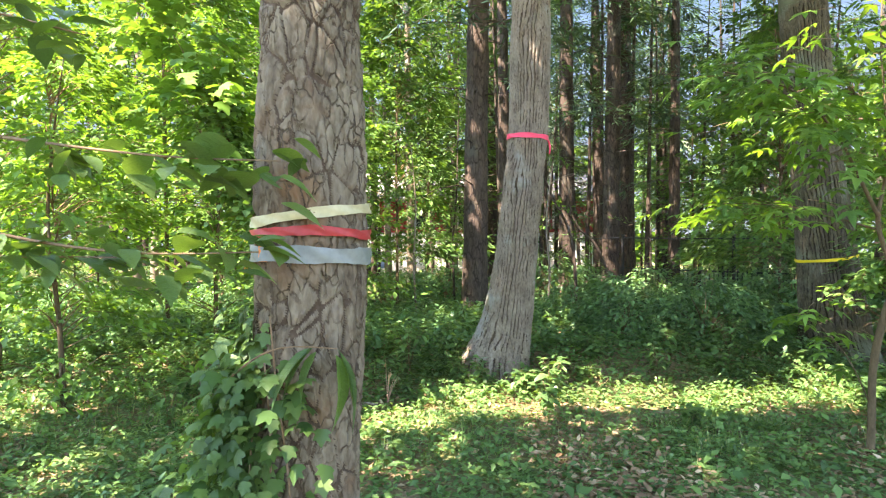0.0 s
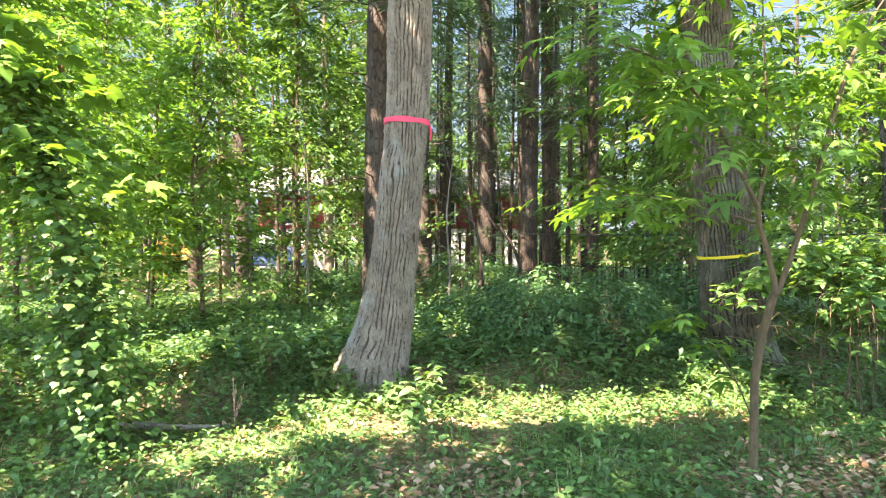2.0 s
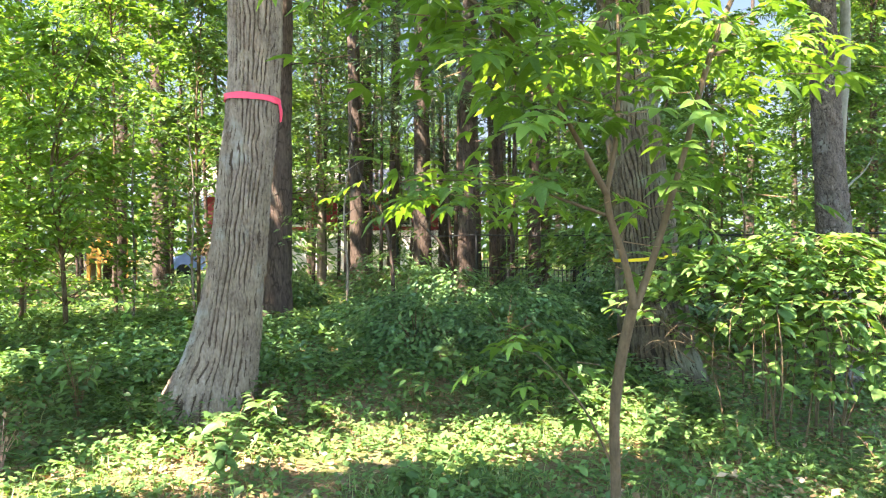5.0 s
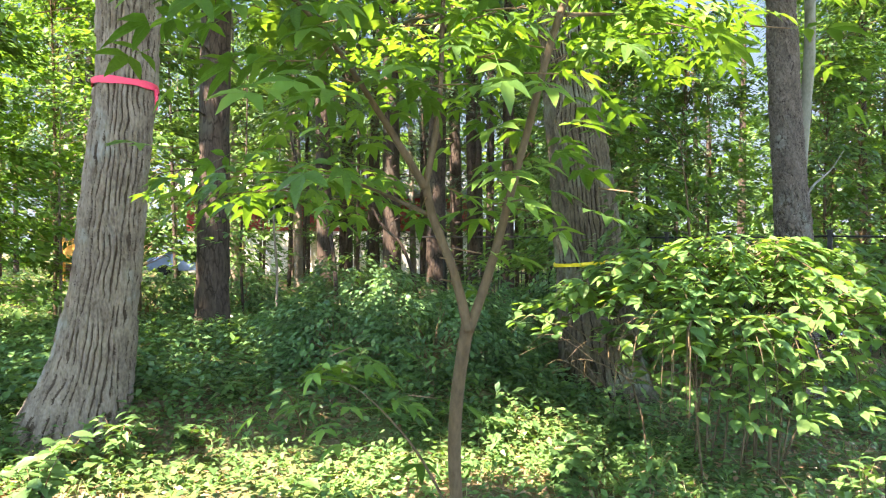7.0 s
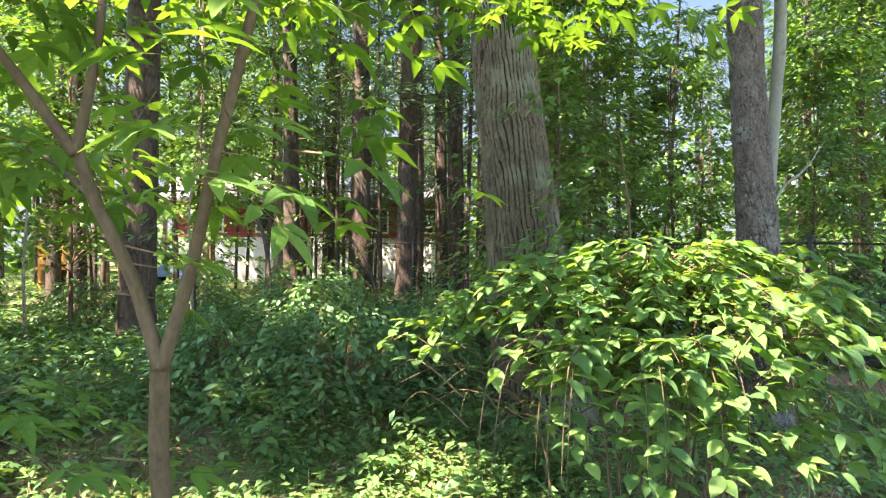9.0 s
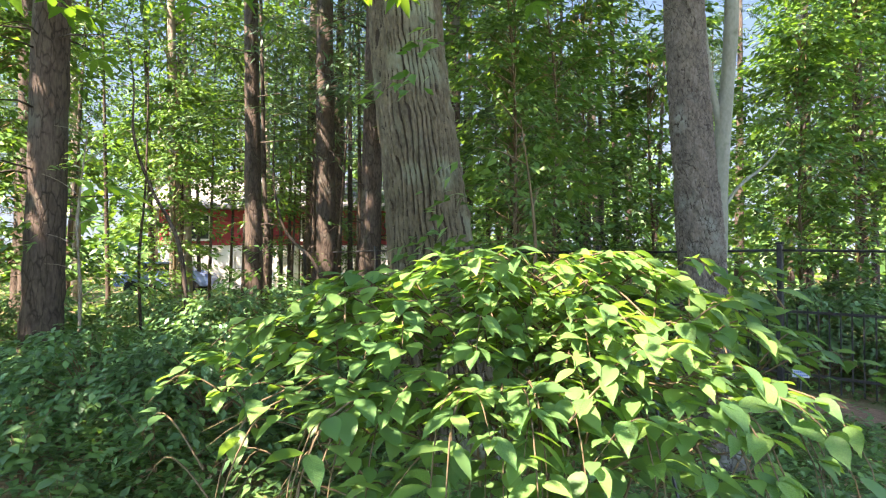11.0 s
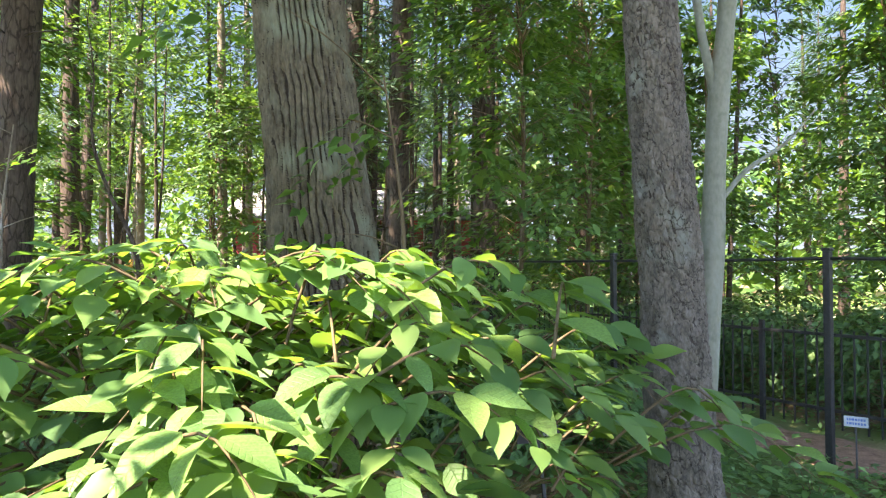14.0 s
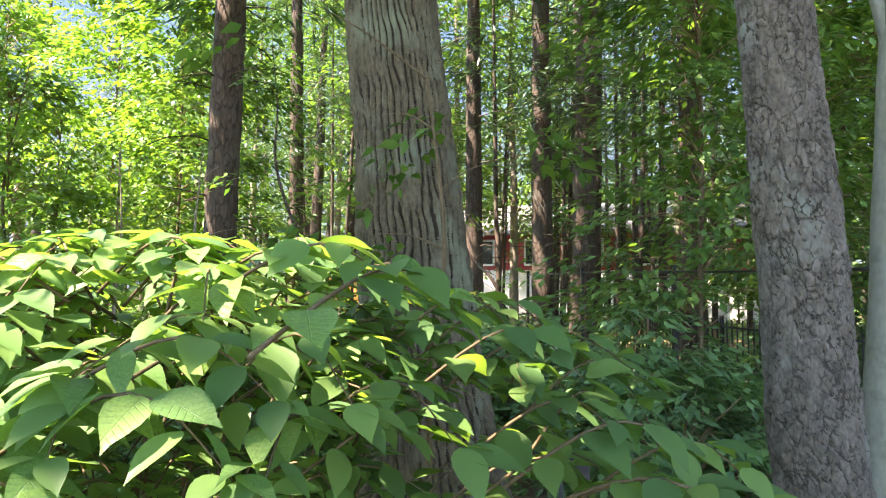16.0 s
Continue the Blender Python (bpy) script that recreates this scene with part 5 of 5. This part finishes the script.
stump = thing("cut_post", 4.85, 4.34, gz(4.85, 4.34), "cut brown wooden post with a pale sawn top", "post")
part("post", mesh_of("post", *tube([(0, 0, -.05, .068), (0, 0, .2, .062), (.005, 0, .4, .06), (.005, 0, .59, .06)], 24, 30, wobble=.008, bark=(.03, .09, .004))), BARK_PINE, stump)
part("sawn_top", mesh_of("sawn_top", *tube([(.005, 0, .58, .058), (.005, 0, .595, .058), (.005, 0, .602, .055)], 24, 4)), CUT_WOOD, stump, "pale pinkish sawn wood")

# ---- beyond the wood: house, play frame, car ----
house = thing("red_house", 1.0, 38.0, 0, "distant house with red upper wall and white lower wall", "house")
part("wall", box(14, 7, 2.3, (0, 0, 1.05), .02), WALL_WHITE, house, "white boarded lower wall")
part("upper_wall", box(14.1, 7.1, 1.7, (0, 0, 3.05), .02), WALL_RED, house, "red sided upper wall")
rb = bmesh.new()
rv = [rb.verts.new(c) for c in ((-7.6, -4.2, 3.9), (7.6, -4.2, 3.9), (7.6, 0, 5.6), (-7.6, 0, 5.6), (-7.6, 4.2, 3.9), (7.6, 4.2, 3.9), (-7.6, -4.2, 4.05), (7.6, -4.2, 4.05), (7.6, 0, 5.8), (-7.6, 0, 5.8), (-7.6, 4.2, 4.05), (7.6, 4.2, 4.05))]
for q in ((0, 1, 2, 3), (3, 2, 5, 4), (6, 9, 8, 7), (9, 10, 11, 8), (0, 6, 7, 1), (4, 5, 11, 10), (0, 3, 9, 6), (3, 4, 10, 9), (1, 7, 8, 2), (2, 8, 11, 5)):
    rb.faces.new([rv[i] for i in q])
part("roof", rb, ROOF_GREY, house)
for x in (-5.2, -2.6, 0.1, 2.8, 5.3):
    w = part("window", box(1.1, .08, 1.3, (x, -3.58, 3.05), .01), WALL_WHITE, house, "white window frame")
    part("pane", box(.9, .04, 1.1, (x, -3.63, 3.05), .0), DARK_GLASS, w)
    part("garage_door", box(2.1, .08, 1.9, (x + .6, -3.52, .95), .02), WALL_WHITE, house)
play = thing("play_frame", -8.2, 28.5, gz(-8.2, 28.5), "orange wooden play frame on sunlit grass", "play frame")
for x in (-.7, .7):
    for y in (-.5, .5):
        part("post", box(.12, .12, 1.9, (x, y, .9), .01), ORANGE_PAINT, play)
part("deck", box(1.6, 1.2, .1, (0, 0, .8), .01), ORANGE_PAINT, play)
part("side_panel", box(1.4, .06, .7, (0, -.55, 1.3), .01), ORANGE_PAINT, play)
car = thing("blue_car", -5.2, 33, gz(-5.2, 33), "small pale blue car parked beyond the wood", "car")
cb = bmesh.new()
prof = [(-2, .35), (-2.05, .75), (-1.9, .95), (-1.3, 1.0), (-.8, 1.42), (.7, 1.45), (1.25, 1.02), (1.95, .9), (2.1, .7), (2.05, .35)]
l_ = [cb.verts.new((x, -.8, z)) for x, z in prof]
r_ = [cb.verts.new((x, .8, z)) for x, z in prof]
cb.faces.new(l_)
cb.faces.new(r_[::-1])
for i in range(len(prof)):
    j = (i + 1) % len(prof)
    cb.faces.new((l_[j], l_[i], r_[i], r_[j]))
bmesh.ops.bevel(cb, geom=cb.edges[:], offset=.05, segments=2, affect="EDGES")
part("body", cb, BLUE_PAINT, car)
part("side_window", box(1.6, .02, .32, (-.05, -.81, 1.2), .005), DARK_GLASS, car)
for x in (-1.25, 1.3):
    for y in (-.75, .75):
        bm = bmesh.new()
        bmesh.ops.create_cone(bm, cap_ends=True, segments=20, radius1=.32, radius2=.32, depth=.2, matrix=pose(x, y, .3, 90, 0, 0))
        part("wheel", bm, RUBBER, car)


# ---- thin stems, fallen wood and dry stalks ----
def bare_stem(name, x, y, pts, label, mat, sprig=0, seed=0):
    """Thin stem with a few side twigs; sprig: how many leafy sprays it bears."""
    rng = np.random.default_rng(seed)
    t = thing(name, x, y, gz(x, y), label, "tree", "thin stems")
    part("trunk", mesh_of("trunk", *tube(pts, 8, 40, wobble=.004)), mat, t)
    ends = []
    for u in np.linspace(.35, .95, 7):
        q = spine(pts, [u])[0]
        a, ln = rng.uniform(0, 6.28), rng.uniform(.25, .7)
        e = (q[0] + math.cos(a) * ln, q[1] + math.sin(a) * ln, q[2] + ln * rng.uniform(.1, .6))
        part("twig", mesh_of("twig", *tube([(*q[:3], .006), ((q[0] + e[0]) / 2, (q[1] + e[1]) / 2, (q[2] + e[2]) / 2 + .03, .004), (*e, .0015)], 5, 8)), mat, t)
        ends.append((*e, a))
    if sprig:
        e = np.array(ends * 3)[:sprig]
        v, f = sprays(rng, e[:, :3] + rng.normal(0, .1, (len(e), 3)), e[:, 3], np.full(len(e), .3), np.full(len(e), .5), 22, .1, SIMPLE, flat=.08)
        tagged(part("leaf_spray", mesh_of("leaf_spray", v, f), LEAF_WOOD, t), kind="stuff")
    return t


THIN = "thin grey-brown bare sapling stem with few leaves"
bare_stem("thin_sapling", -1.6, 11.4, [(0, 0, -.05, .022), (.03, 0, 1, .019), (.0, .02, 2, .015), (.05, 0, 3.4, .006)], THIN, BARK_FURROWED, 6, 1)
bare_stem("thin_sapling", -.5, 10.6, [(0, 0, -.05, .018), (-.05, 0, .9, .015), (-.02, .02, 1.9, .012), (-.1, 0, 2.9, .005)], THIN, BARK_FURROWED, 5, 2)
bare_stem("thin_sapling", 1.55, 9.8, [(0, 0, -.05, .016), (.04, 0, .8, .014), (.0, .02, 1.6, .011), (.1, 0, 2.5, .005)], THIN, BARK_FURROWED, 4, 3)
bare_stem("thin_sapling", -3.6, 12.4, [(0, 0, -.05, .03), (.05, 0, 1.2, .025), (.1, .02, 2.4, .02), (.2, 0, 4.4, .008)], THIN, BARK_FURROWED, 8, 4)
bare_stem("thin_sapling", 0.2, 15.2, [(0, 0, -.05, .03), (-.05, 0, 1.5, .026), (.05, .02, 3, .02), (.1, 0, 5.5, .008)], THIN, BARK_PINE, 8, 5)
bare_stem("crooked_sapling", 2.25, 11.0, [(0, 0, -.05, .03), (-.02, 0, .8, .027), (-.12, 0, 1.5, .024), (-.42, 0, 2.1, .02), (-.62, 0, 2.7, .016), (-.65, .05, 3.4, .01), (-.8, .1, 4.2, .004)], "dark crooked young tree leaning over", BARK_PINE, 14, 6)
bare_stem("crooked_sapling", 3.7, 14.2, [(0, 0, -.05, .04), (-.1, 0, .8, .036), (-.35, 0, 1.5, .03), (-.8, 0, 2.0, .024), (-1.0, 0, 2.8, .016), (-1.0, .05, 3.8, .006)], "dark crooked young tree leaning over", BARK_PINE, 8, 7)

bare_stem("leafy_sapling", 5.5, 7.3, [(0, 0, -.05, .014), (-.03, 0, .9, .012), (.02, .02, 1.7, .009), (-.08, 0, 2.5, .004)], "thin sapling with flat leafy sprays before the oak", BARK_YOUNG, 18, 8)

log = thing("fallen_branch", -1.05, 5.75, gz(-1.05, 5.75) + .03, "pale dry fallen branch on the forest floor", "branch")
part("wood", mesh_of("wood", *tube([(-.4, .02, .02, .03), (-.1, 0, .03, .034), (.15, -.02, .02, .028), (.42, .03, .01, .016)], 12, 30, wobble=.008, bark=(.03, .15, .004))), BARK_FURROWED, log)
log2 = thing("fallen_branch", 2.6, 5.0, gz(2.6, 5.0) + .01, "thin dry twig lying among fallen leaves", "branch")
part("wood", mesh_of("wood", *tube([(-.5, .1, .01, .006), (-.1, 0, .03, .008), (.3, -.05, .02, .006), (.6, .05, .04, .003)], 7, 20, wobble=.003)), BARK_YOUNG, log2)
dry = thing("dry_stalk", -.56, 5.95, gz(-.56, 5.95), "reddish brown withered stalk with curled leaves", "plant")
drng = np.random.default_rng(101)
for k in range(6):
    a, h = drng.uniform(0, 6.28), drng.uniform(.2, .42)
    part("stalk", mesh_of("stalk", *tube([(0, 0, -.02, .004), (math.cos(a) * .04, math.sin(a) * .04, h * .5, .003), (math.cos(a) * .12, math.sin(a) * .12, h, .0015)], 5, 8)), CUT_WOOD, dry)
    part("withered_leaf", mesh_of("withered_leaf", *blades(OVATE, np.array([[math.cos(a) * .1, math.sin(a) * .1, h * .9]]), np.array([a]), np.array([-1.2]), np.array([.5]), np.array([.05]))), LITTER, dry)
